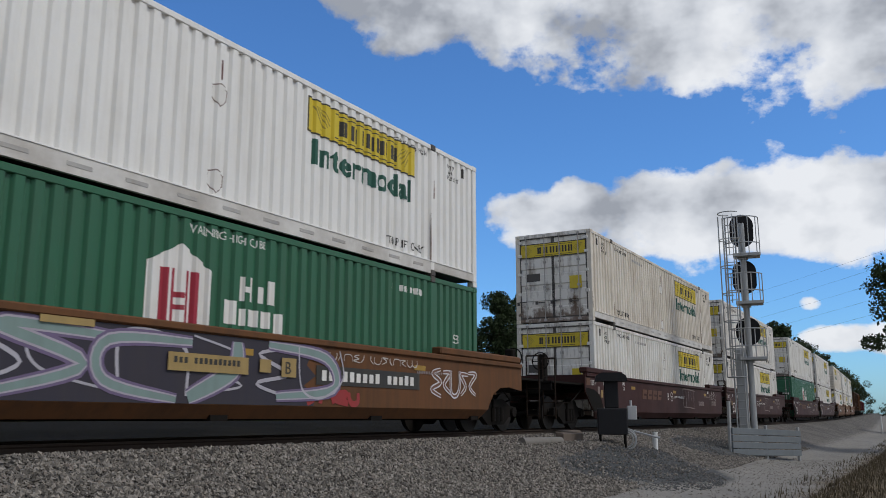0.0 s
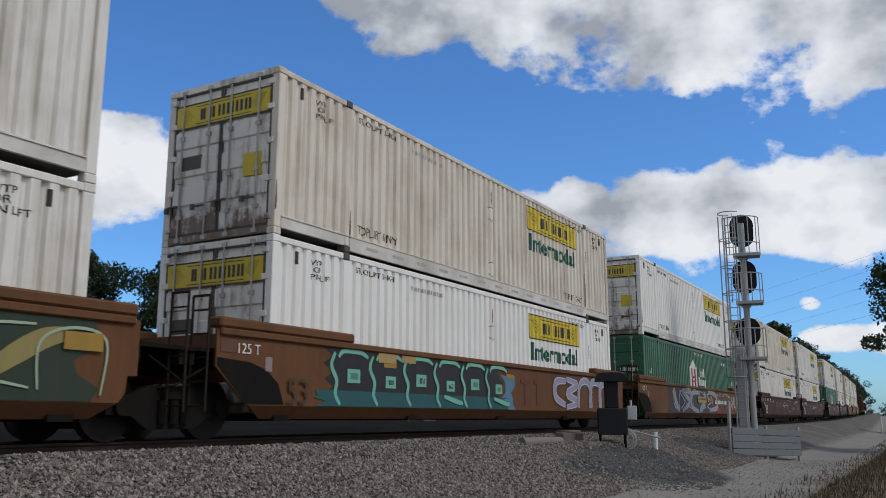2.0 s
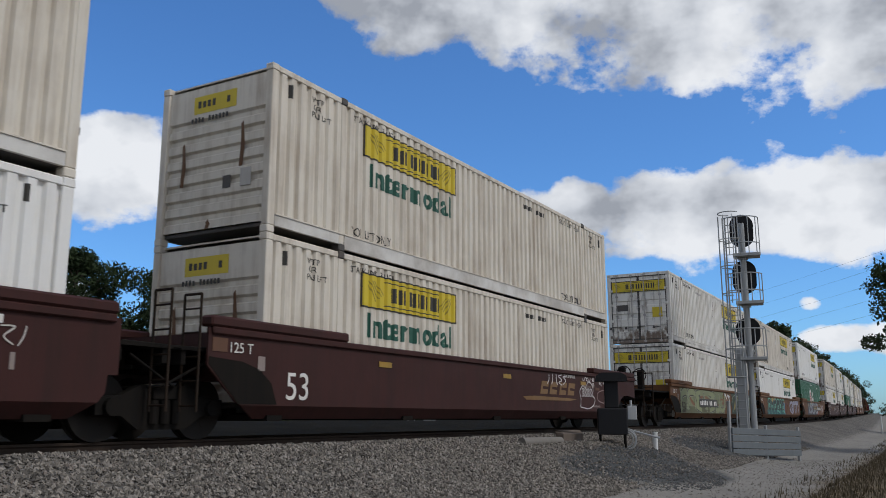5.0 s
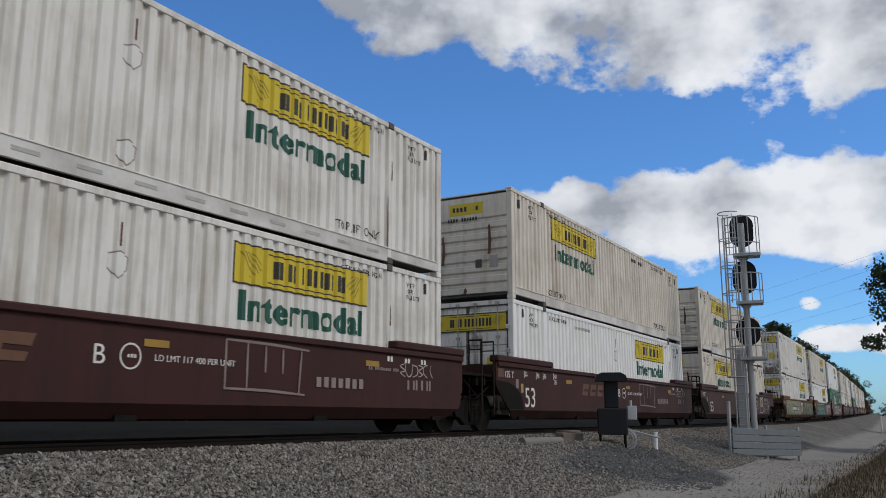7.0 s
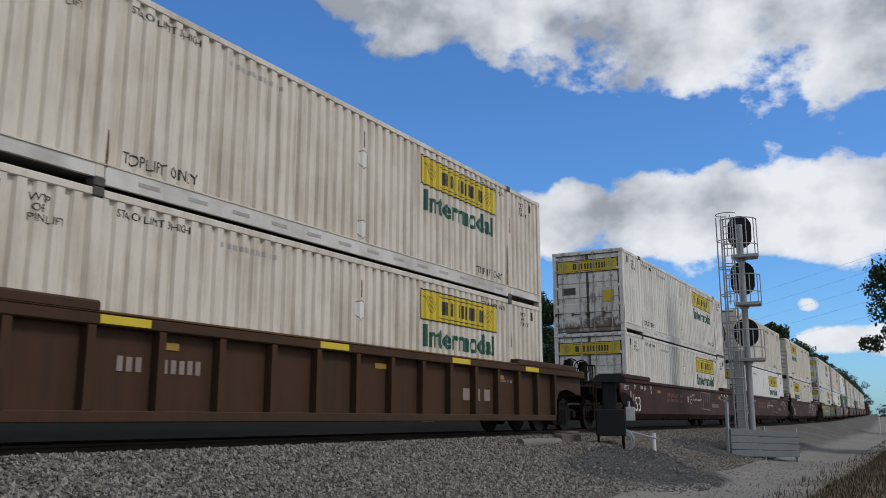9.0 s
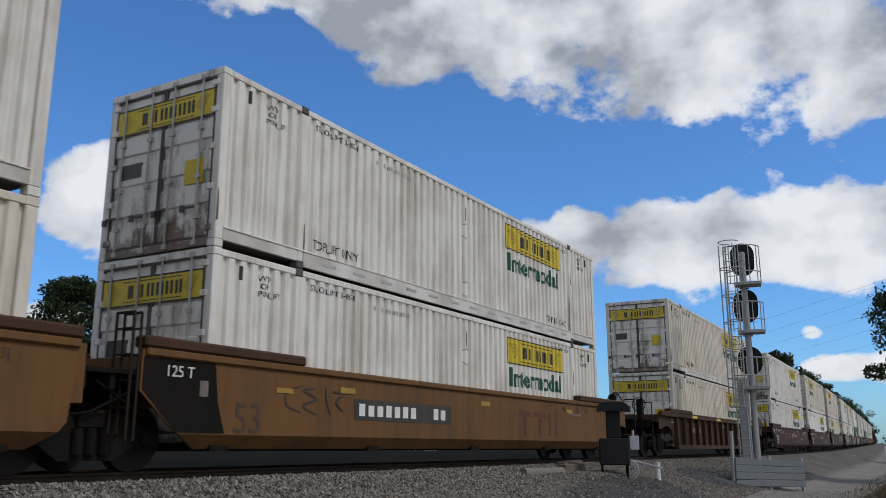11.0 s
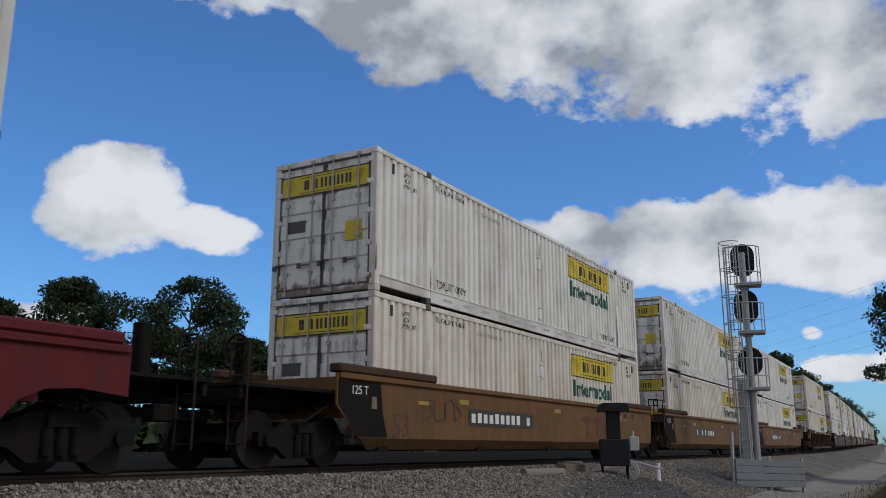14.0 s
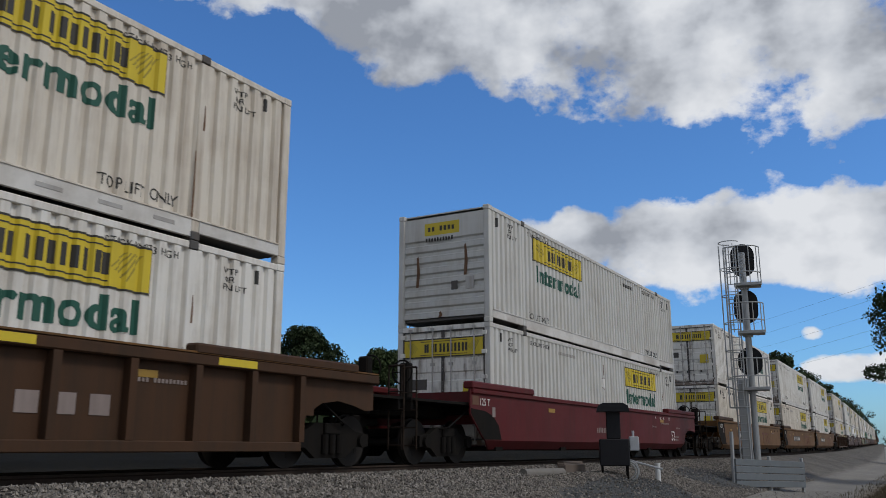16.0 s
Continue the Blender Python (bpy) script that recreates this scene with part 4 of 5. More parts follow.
        spray("graffiti_fill", (0.27, 0.26, 0.34), c, st, y - 0.007, z0, 1.46, "silver-violet bubble graffiti")
        for r in ((2.8, 3.4, 1.32, 1.52), (3.6, 4.1, 1.36, 1.52)):
            part("stencil_plate", boxes((r[0], r[1], y - 0.020, y - 0.017, r[2], r[3])), TANPLATE, c, "tan stencil plate")
    else:
        field("graffiti_ground", (0.19, 0.21, 0.105), c, ragged(0.1, 8.3, z0, 1.49, rnd), y, "olive-green graffiti bubbles")
        field("graffiti_ground", (0.018, 0.034, 0.018), c, ragged(9.9, 16.2, z0, 1.49, rnd), y, "dark green sprayed graffiti ground")
        for k in range(4):
            x = 10.6 + 1.42 * k
            spray("graffiti_bubble", (0.26, 0.21, 0.07), c, [([(x, 0.72 + 0.1 * (k % 2)), (x + 0.28, 1.02), (x + 0.62, 1.22), (x + 0.9, 1.3)], 0.13)], y - 0.012, z0, 1.49, "dull gold sprayed bubble")
        spray("graffiti_line", (0.34, 0.42, 0.30), c, swirls(10.2, 15.9, z0 + 0.08, 1.42, 0.9, 0.014, 0.022, rnd), y - 0.013, z0, 1.49, "thin mint sprayed lines")
        part("stencil_plate", boxes((15.75, 16.3, y - 0.036, y - 0.033, 1.12, 1.34)), AMBER, c, "bright amber plate")
        field("graffiti_base", (0.10, 0.105, 0.05), c, ragged(0.4, 8.2, z0, 0.78, rnd), y - 0.004, "darker olive lower band")
        for a, b in ((0.2, 8.0),):
            st = swirls(a, b, z0 + 0.12, 1.38, 1.25, 0.10, 0.17, rnd)
            spray("graffiti_shine", (0.46, 0.46, 0.37), c, wider(st, 0.065), y - 0.008, z0, 1.49)
            spray("graffiti_line", (0.025, 0.025, 0.02), c, wider(st, 0.05), y - 0.0085, z0, 1.49, "black graffiti outlines")
            spray("graffiti_fill", (0.23, 0.255, 0.13), c, st, y - 0.009, z0, 1.49, "olive-green bubble graffiti")
            spray("graffiti_patch", (0.20, 0.09, 0.04), c, swirls(a + 0.4, b, z0 + 0.3, 1.2, 2.4, 0.05, 0.09, rnd), y - 0.005, z0, 1.4)
        spray("graffiti_tag", (0.60, 0.60, 0.58), c, swirls(8.4, 9.5, 0.7, 1.4, 0.55, 0.05, 0.07, rnd), y - 0.008, z0, 1.49, "white bubble tag")
        part("number_back", boxes((3.2, 6.7, y - 0.034, y - 0.031, 0.78, 1.12)), INK, c)
        part("number", bars(3.34, 0.85, 3.2, 0.20, 11, rnd), LETTER, c).matrix_basis = pose(0, y - 0.036, 0)


def grab_ladders(parent, gx, y0, y1, z0, z1, mat):
    for sg in (-1, 1):
        bm = bmesh.new()
        z = z0 + 0.08
        while z < z1 - 0.2:
            rod(bm, (gx, sg * y0, z), (gx, sg * y1, z), 0.014, 6)
            z += 0.34
        for y in (y0, y1):
            rod(bm, (gx, sg * y, z0), (gx, sg * y, z1), 0.02, 6)
        rod(bm, (gx, sg * y0, z1), (gx, sg * y1, z1), 0.02, 6)
        part("ladder", bm, mat, parent)


def well_car(label, paint_mat, x_tail, x_head, tail_own, head_own, style, art, rnd):
    """Origin over the tail end of its containers; x runs to the head. x_tail, x_head: where its trucks stand."""
    c = tagged(new("well_car"), label, "rail car", "well cars of the train")
    wheels = []
    L0, L1 = -0.55, LEN + 0.55
    top, low, yo, yi = 1.60, 0.30, 1.50, 1.36
    for sg in (-1, 1):
        a, b = sorted((sg * yi, sg * yo))
        bm = bmesh.new()
        if style == "smooth":
            nose = [(-0.5, low), (-0.28, 0.60), (-0.05, 0.86), (0.28, 1.0), (0.75, 1.03), (1.15, 0.99), (1.45, 0.96), (1.45, top)] if head_own else [(-0.4, low), (-0.1, 0.5), (0.0, 0.62), (0.1, top)]
            prism(bm, [(L0 + 0.4, low)] + [(L1 + q, z) for q, z in nose] + [(L0 - 0.75, top), (L0 - 0.75, 1.05), (L0 - 0.15, 0.55)], *sorted((sg * (yo - 0.05), sg * (yi + 0.05))))
            bmesh.ops.bisect_plane(bm, geom=bm.verts[:] + bm.edges[:] + bm.faces[:], plane_co=(0, 0, 0.50), plane_no=(0, 0, 1))
            for v in bm.verts:
                if v.co.z < low + 0.01:
                    v.co.y -= sg * 0.16
            box(bm, L0 - 0.7, L1 + (1.42 if head_own else 0.08), a, b, top - 0.10, top + 0.012, 0.02)
        else:
            arch = [(-0.25, low), (-0.10, 0.62), (0.10, 0.88), (0.45, 1.06), (0.9, 1.12), (1.35, 1.06), (1.7, 0.98), (1.95, 1.0), (1.95, top)]
            prism(bm, [(L1 + q, z) for q, z in arch] + [(L0 - q, z) for q, z in reversed(arch)], *sorted((sg * (yo - 0.14), sg * (yi - 0.02))))
            box(bm, L0 - 1.95, L1 + 1.95, a, b, top - 0.14, top + 0.02, 0.02)
            box(bm, L0 + 0.2, L1 - 0.2, a, b, low - 0.03, low + 0.12, 0.015)
        side = part("side_sill", bm, paint_mat, c)
        if style == "ribbed":
            n = 15
            part("top_strip", boxes((L0 - 1.9, L1 + 1.9, min(sg * (yo - 0.12), sg * (yo + 0.004)), max(sg * (yo - 0.12), sg * (yo + 0.004)), top + 0.024, top + 0.05)), BODY["tan"], side, "faded yellow-tan top strip")
            for i in range(n + 1):
                x = L0 + 0.2 + (L1 - L0 - 0.4) * i / n
                part("rib", boxes((x - 0.06, x + 0.06, sg * (yo - 0.14) if sg > 0 else -yo + 0.005, yo - 0.005 if sg > 0 else -yo + 0.14, low + 0.12, top - 0.14)), paint_mat, side)
            for x in (2.0, 6.4, 10.9, 14.6):
                part("reflector", boxes((x, x + 0.8, sg * (yo + 0.003) if sg > 0 else -yo - 0.004, yo + 0.004 if sg > 0 else -yo - 0.003 + 0.0, top - 0.11, top + 0.0)), YELLOW, side)
        for e, x in ((0, L0), (1, L1)):
            q0, q1 = (x - 0.75, x + 2.55) if e == 0 else (x - 2.55, x + (1.3 if head_own or style == "ribbed" else 0.1))
            # tan cars get brown caps, their shadowed look put into the paint
            part("end_cap", boxes((q0, q1, sorted((sg * (yi - 0.10), sg * (yo + 0.015)))[0], sorted((sg * (yi - 0.10), sg * (yo + 0.015)))[1], top + 0.012, top + 0.17), bev=0.03), BODY["brown"] if paint_mat is BODY["tan"] else paint_mat, c)
    part("well_floor", boxes((L0, L1, -0.4, 0.4, low - 0.02, low + 0.06), *[(x, x + 0.35, -yi, yi, low - 0.03, low + 0.055) for x in (0.1, 4.0, 7.9, 11.9, 15.7)]), BLACKS, c)
    for e, x, sgn in ((0, L0, -1), (1, L1, 1)):
        bk = sorted((x, x + sgn * 0.25))
        part("bulkhead", boxes((bk[0], bk[1], -yi + 0.0, yi, 0.85, top - 0.02)), paint_mat, c)
        own = tail_own if e == 0 else head_own
        reach = 1.9 if e == 0 or style == "ribbed" else 2.2
        end = (x_tail if e == 0 else x_head)
        span = sorted((x + sgn * 0.2, end + (sgn * reach if own else 0)))
        part("draft_sill", boxes((span[0], span[1], -0.55, 0.55, 0.98, 1.249), bev=0.02), BLACKS, c)
        part("end_platform", boxes((span[0], span[1], -1.34, 1.34, 1.25, 1.30)), BLACKS, c, "dark steel walkway grating")
        for q in (span[0] + 0.05, span[1] - 0.15):
            part("cross_beam", boxes((q, q + 0.08, -1.3, 1.3, 1.05, 1.248)), BLACKS, c)
        if own:
            part("coupler", boxes((min(end + sgn * reach, end + sgn * (reach + 0.45)), max(end + sgn * reach, end + sgn * (reach + 0.45)), -0.14, 0.14, 0.72, 0.98), (min(end + sgn * 1.2, end + sgn * (reach + 0.3)), max(end + sgn * 1.2, end + sgn * (reach + 0.3)), -0.09, 0.09, 0.78, 0.92), bev=0.02), BLACKS, c)
            grab_ladders(c, end + sgn * 1.8, 1.05, 1.4, 0.3, 1.9, LADDERP)
            bx = end + sgn * 1.3
            bm = boxes((bx - 0.10, bx + 0.10, -0.95, -0.72, 1.3, 2.05), bev=0.03)
            ring(bm, (bx + sgn * 0.16, -0.84, 1.85), 0.24, 0.24, 0.018, axis="x", seg=14)
            rod(bm, (bx, -0.84, 1.85), (bx + sgn * 0.17, -0.84, 1.85), 0.03, 6)
            for k in range(3):
                u = radians(120 * k)
                rod(bm, (bx + sgn * 0.16, -0.84, 1.85), (bx + sgn * 0.16, -0.84 + 0.24 * math.cos(u), 1.85 + 0.24 * math.sin(u)), 0.012, 5)
            part("brake_stand", bm, BLACKS, c, "dark hand-brake stand with wheel")
        else:
            grab_ladders(c, x + sgn * 0.95, 1.15, 1.48, 0.4, 2.05, LADDERP)
        # air hose and brake rigging
        bm = rods([((x + sgn * 0.5, -1.25, 1.15), (x + sgn * 1.3, -1.2, 0.75)), ((x + sgn * 0.3, -1.32, 1.3), (x + sgn * 1.5, -1.32, 1.28)), ((x + sgn * 1.3, -1.2, 0.75), (x + sgn * 1.6, -0.9, 0.7))], 0.02, 6)
        part("brake_pipe", bm, BLACKS, c)
        if e == 0 or own:
            t, ws = truck(c, end)
            wheels += [(w, end + q) for w, q in zip(ws, (-0.89, 0.89))]
    # markings
    y = -yo - 0.003 + 0.05 if style == "smooth" else -yo + 0.137
    mk = lambda t, h, x, z, m=LETTER, w=None: lettering(t, h, m, c, (x, y - 0.002, z), width=w)
    if art == "plain_tan":
        mk("53", 0.46, 0.45, 0.53, BROWNINK)
        part("end_plate", prism(bmesh.new(), [(-1.27, 1.07), (-0.72, 0.58), (-0.66, 0.52), (0.26, 0.52), (0.10, 0.95), (0.02, 1.49), (-1.27, 1.49)], y - 0.006, y - 0.001), BLACKS, c, "black painted end plate")
        for t, x in (("40", 12.9), ("45", 13.9), ("48", 14.6), ("53", 15.7)):
            mk(t, 0.12, x, 1.30, BROWNINK)
            part("tally_mark", boxes((x + 0.17, x + 0.19, y - 0.006, y - 0.002, 1.26, 1.42)), BROWNINK, c)
        part("stencil_plate", boxes((1.35, 1.75, y - 0.008, y - 0.004, 1.16, 1.24)), AMBER, c, "small amber stencil plate")
        if x_tail < -1.68 or tail_own:
            part("number_back", boxes((3.42, 6.86, y - 0.004, y, 0.80, 1.16)), INK, c)
            part("number", bars(3.56, 0.87, 3.15, 0.22, 11, rnd), LETTER, c).matrix_basis = pose(0, y - 0.006, 0)
        for r in ((10.2, 10.9, 1.08, 1.20), (10.48, 10.62, 0.62, 1.075), (11.1, 11.8, 1.08, 1.20), (11.38, 11.52, 0.62, 1.075), (12.0, 12.14, 0.62, 1.20), (12.4, 12.54, 0.62, 1.20)):
            part("mark_block", boxes((r[0], r[1], y - 0.004, y, r[2], r[3])), MARKS, c, "faded rust-red block mark")
        spray("scrawl", (0.04, 0.025, 0.018), c, swirls(1.6, 3.0, 0.85, 1.3, 0.4, 0.014, 0.022, rnd), y - 0.004, 0.6, 1.4)
    elif art == "maroon":
        mk("53", 0.50, 0.28, 0.58)
        mk("B", 0.26, 7.44, 0.98)
        bm = bmesh.new()
        ribbon(bm, [(8.0 + 0.16 * math.cos(radians(q)), 1.1 + 0.16 * math.sin(radians(q))) for q in range(0, 361, 30)], 0.012, y - 0.002, 0, 2, close=True)
        part("stencil_ring", bm, LETTER, c)
        part("writing", bars(7.9, 1.08, 0.2, 0.05, 4, rnd), LETTER, c).matrix_basis = pose(0, y - 0.004, 0)
        mk("LD LMT 117 400 PER UNIT", 0.09, 8.4, 1.06, w=1.5)
        part("number", bars(11.8, 0.82, 1.4, 0.19, 7, rnd), FADED, c).matrix_basis = pose(0, y - 0.010, 0)
        for k in range(4):
            x = 4.2 + 0.62 * k
            bm = prism(bmesh.new(), [(x, 0.95), (x + 0.46, 0.95), (x + 0.50, 1.06), (x + 0.16, 1.07), (x + 0.18, 1.14), (x + 0.53, 1.13), (x + 0.58, 1.28), (x + 0.10, 1.28)], y - 0.006, y - 0.002)
            part("mark_block", bm, MARKS_O, c, "faded orange block mark")
        box_lines = [[(9.7, 0.72), (9.7, 1.45)], [(9.7, 1.45), (11.6, 1.40)], [(10.15, 0.74), (10.15, 1.42)], [(10.55, 1.0), (10.55, 1.40)], [(10.95, 1.0), (10.95, 1.38)], [(11.35, 0.7), (11.4, 1.38)], [(9.7, 0.74), (11.5, 0.68)]]
        spray("graffiti_line", (0.22, 0.17, 0.15), c, [([p, ((p[0] + q[0]) / 2, (p[1] + q[1]) / 2 + 0.015), q], 0.022) for p, q in box_lines], y - 0.004, 0.5, 1.5, "chalky box-shaped graffiti")
        spray("graffiti_line", (0.5, 0.46, 0.42), c, swirls(14.3, 15.5, 1.1, 1.35, 0.22, 0.008, 0.012, rnd), y - 0.004, 0.9, 1.45)
        for x in (13.9, 14.5, 15.1):
            part("writing", bars(x, 1.36, 0.22, 0.1, 2, rnd), LETTER, c).matrix_basis = pose(0, y - 0.004, 0)
        part("writing", bars(14.6, 0.85, 0.9, 0.2, 9, rnd), FADED, c).matrix_basis = pose(0, y - 0.004, 0)
        for t, x, z in (("53", 0.28, 1.33), ("48", 1.02, 1.32), ("45", 1.46, 1.32), ("40\n20", 2.16, 1.34)):
            mk(t, 0.12, x, z)
            part("tally_mark", boxes((x - 0.05, x - 0.03, y - 0.006, y - 0.002, z - 0.04, z + 0.14)), LETTER, c)
        part("data_plate", boxes((0.02, 0.17, y - 0.008, y - 0.004, 0.92, 1.14)), TANPLATE, c, "small pale yellow data plate")
    elif art == "maroon_tagged":
        mk("53", 0.45, 0.42, 0.60)
        mk("LD LMT 117 400 PER UNIT", 0.09, 12.0, 1.40, w=0.8)
        # faded slanting gold marks with a swoosh beneath
        for x in (10.35, 10.95, 11.6, 12.2):
            bm = bmesh.new()
            prism(bm, [(x, 0.93), (x + 0.46, 0.93), (x + 0.50, 1.05), (x + 0.17, 1.06), (x + 0.19, 1.13), (x + 0.53, 1.12), (x + 0.58, 1.26), (x + 0.12, 1.26)], y - 0.004, y)
            part("mark_block", bm, GOLD, c, "faded gold block mark")
        bm = bmesh.new()
        prism(bm, [(9.3, 0.84), (9.5, 0.76), (12.4, 0.78), (12.9, 0.83), (12.3, 0.845), (10.0, 0.87)], y - 0.004, y)
        part("mark_swoosh", bm, GOLD, c, "faded gold swoosh")
        spray("graffiti_tag", (0.62, 0.60, 0.60), c, swirls(10.75, 12.0, 1.18, 1.46, 0.26, 0.016, 0.024, rnd), y - 0.007, 1.0, 1.5, "loose white sprayed scrawl")
        rim = [(13.15, 0.62), (13.2, 0.85), (13.12, 1.05), (13.35, 1.22), (13.6, 1.18), (13.8, 1.34), (14.05, 1.30), (14.2, 1.12), (14.1, 0.98), (14.32, 0.86), (14.2, 0.68), (13.8, 0.58), (13.4, 0.60), (13.15, 0.62)]
        spray("graffiti_outline", (0.62, 0.60, 0.60), c, [(rim, 0.018)], y - 0.007, 0.5, 1.5, "white outlined bubble graffiti")
        inner = [([(13.3 + 0.2 * k, 0.95), (13.32 + 0.2 * k, 1.13), (13.46 + 0.2 * k, 1.12), (13.36 + 0.2 * k, 1.03), (13.47 + 0.2 * k, 0.96), (13.3 + 0.2 * k, 0.92)], 0.016) for k in range(4)]
        spray("graffiti_line", (0.62, 0.60, 0.60), c, inner, y - 0.007, 0.5, 1.5)
        spray("graffiti_line", (0.62, 0.60, 0.60), c, swirls(13.35, 13.95, 1.36, 1.46, 0.16, 0.01, 0.014, rnd), y - 0.007, 1.3, 1.5)
        spray("graffiti_line", (0.24, 0.17, 0.16), c, swirls(14.6, 15.6, 0.7, 1.15, 0.5, 0.02, 0.03, rnd), y - 0.004, 0.55, 1.25, "faint brown scrawl")
        mk("40\n20", 0.13, 14.12, 1.36)
        for t, x in (("45", 14.72), ("48", 15.08), ("53", 15.62)):
            mk(t, 0.11, x, 1.30)
            part("tally_mark", boxes((x + 0.17, x + 0.19, y - 0.006, y - 0.002, 1.26, 1.42)), LETTER, c)
        part("stencil_plate", boxes((14.4, 14.75, y - 0.006, y - 0.002, 1.12, 1.20)), MARKS_O, c, "faded orange stencil plate")
        part("data_plate", boxes((16.28, 16.40, y - 0.006, y - 0.002, 0.98, 1.14)), GOLD, c)
        mk("L 200-S", 0.085, 15.85, 0.92)
        for x, z, w in ((15.8, 1.20, 0.5), (15.8, 1.10, 0.42), (15.85, 0.80, 0.55), (14.2, 0.62, 0.6)):
            part("writing", bars(x, z, w, 0.06, 8, rnd), FADED, c).matrix_basis = pose(0, y - 0.004, 0)
    elif art == "red":
        for t, x in (("40", 12.6), ("45", 13.2), ("48", 13.6), ("53", 14.3)):
            mk(t, 0.10, x, 1.34)
        for x, z, w in ((15.0, 0.72, 0.6), (15.0, 0.62, 0.5), (15.3, 1.05, 0.5), (12.2, 1.05, 0.5)):
            part("writing", bars(x, z, w, 0.06, 8, rnd), FADED, c).matrix_basis = pose(0, y - 0.004, 0)
        mk("53", 0.36, 14.6, 0.62)
        part("number", bars(6.6, 0.78, 1.7, 0.15, 12, rnd), FADED, c).matrix_basis = pose(0, y - 0.004, 0)
    elif art == "ribbed":
        part("number", bars(2.4, 0.92, 1.5, 0.2, 10, rnd), FADED, c).matrix_basis = pose(0, y - 0.004, 0)
        for k in range(3):
            part("mark_block", boxes((11.6 + 0.5 * k, 11.9 + 0.5 * k, y - 0.006, y - 0.003, 0.72, 0.98)), FADED, c)
    else:
        car_art(c, art[2], y - 0.002, rnd)
        lettering("53", 0.42, BROWNINK, c, (0.25, y - 0.045, 0.54))
    if style == "smooth" and art != "plain_tan":
        # near-black shape on the side above the tail wheels
        bm = prism(bmesh.new(), [(-1.28, 1.07), (-0.72, 0.58), (-0.66, 0.52), (0.20, 0.52), (0.06, 0.84), (-0.22, 1.04), (-0.6, 1.14), (-1.28, 1.18)], y - 0.006, y - 0.001)
        part("arch_plate", bm, BLACKS, c, "black plate over the wheels")
        part("end_patch", boxes((-1.22, -0.92, y - 0.006, y - 0.001, 1.26, 1.46)), MARKS_O, c, "faded orange patch")
    lettering("125 T", 0.16, LETTER, c, (-0.86, y - 0.010, 1.26))
    for x in (3.0, 8.2, 13.2):
        part("reflector", boxes((x, x + 0.42, y - 0.011, y - 0.008, 1.24, 1.34)), AMBER, c)
    part("data_plate", boxes((-0.26, -0.10, y - 0.006, y - 0.002, 1.02, 1.24)), FADED, c, "small pale data plate")
    part("writing", bars(13.3, 1.18, 1.0, 0.06, 15, rnd), FADED, c).matrix_basis = pose(0, y - 0.006, 0)
    return c, wheels


# ---- the train ----
def run(t):
    """How far the train has gone since 8 s."""
    return 14.37 * (t - 8) - 0.0055 * (t - 8) ** 2


def riding(s, z, turned):
    a, b = track(s + 1.5)[0], track(s + LEN - 1.5)[0]
    d = (b - a).normalized()
    p = a - d * 1.5
    m = pose(p.x, p.y, p.z, 0, -math.degrees(math.asin(d.z)), math.degrees(math.atan2(d.y, d.x))) @ pose(0, 0, z)
    return m @ pose(LEN, 0, 0, 0, 0, 180) if turned else m


# place at 8 s, lower kind, turned, upper kind, turned, tail and head couplers, body colour, style, marks
UNITS = [
    (266, "white", 0, "white", 0, 0, 1, "rust", "smooth", "plain_tan"), (246.4, "cream", 0, "white", 0, 0, 0, "rust", "smooth", "plain_tan"),
    (226.8, "white", 0, "cream", 1, 1, 0, "rust", "smooth", "plain_tan"), (202.8, "white", 0, "white", 0, 0, 1, "maroon", "smooth", "maroon"),
    (183.2, "green", 0, "white", 0, 1, 0, "maroon", "smooth", "maroon"),
    (159.3, "white", 0, "white", 0, 0, 1, "maroon", "smooth", "maroon"), (140.3, "white", 0, "cream", 0, 1, 0, "maroon", "smooth", "maroon"),
    (116.48, "green", 0, "fresh", 0, 0, 1, "rust", "smooth", (4.6, 12.0, 0)), (96.72, "fresh", 0, "cream", 0, 0, 0, "rust", "smooth", (3.0, 11.2, 1)),
    (77.18, "white", 0, "white", 0, 1, 0, "rust", "smooth", (2.0, 14.5, 2)),
    (53.3, "cream", 1, "cream", 1, 0, 1, "maroon", "smooth", "maroon_tagged"), (33.62, "fresh", 0, "cream", 1, 0, 0, "maroon", "smooth", "maroon"),
    (13.9, "white", 0, "white", 0, 1, 0, "maroon", "smooth", "maroon"),
    (-9.36, "cream", 0, "cream", 0, 1, 1, "brown", "ribbed", "ribbed"),
    (-34.1, "white", 0, "white", 0, 0, 1, "tan", "smooth", "plain_tan"), (-53.12, "cream", 0, "white", 0, 0, 0, "tan", "smooth", "plain_tan"),
    (-72.88, "cream", 0, "white", 0, 1, 0, "tan", "smooth", "plain_tan"),
    (-96.68, "dull", 0, "dull", 1, 1, 1, "red", "smooth", "red"),
    (-120.2, "white", 0, "cream", 0, 1, 1, "brown", "ribbed", "ribbed"),
]
CAR_WORDS = {"tan": "golden-tan painted steel well car with plain sides", "rust": "rusty brown steel well car sprayed with graffiti", "maroon": "dark maroon steel well car with white stencils",
             "red": "deep red steel well car with white stencils", "brown": "weathered brown well car with ribbed sides"}
BOX_WORDS = {"white": "white corrugated steel container with a yellow sign", "cream": "cream corrugated steel container with a yellow sign", "fresh": "clean bright white corrugated steel container with a yellow sign", "dull": "dull grey-white corrugated steel container with a yellow sign", "green": "dark green corrugated steel container with white emblem"}
moving, rolling = [], []
protos, cars = {}, {}


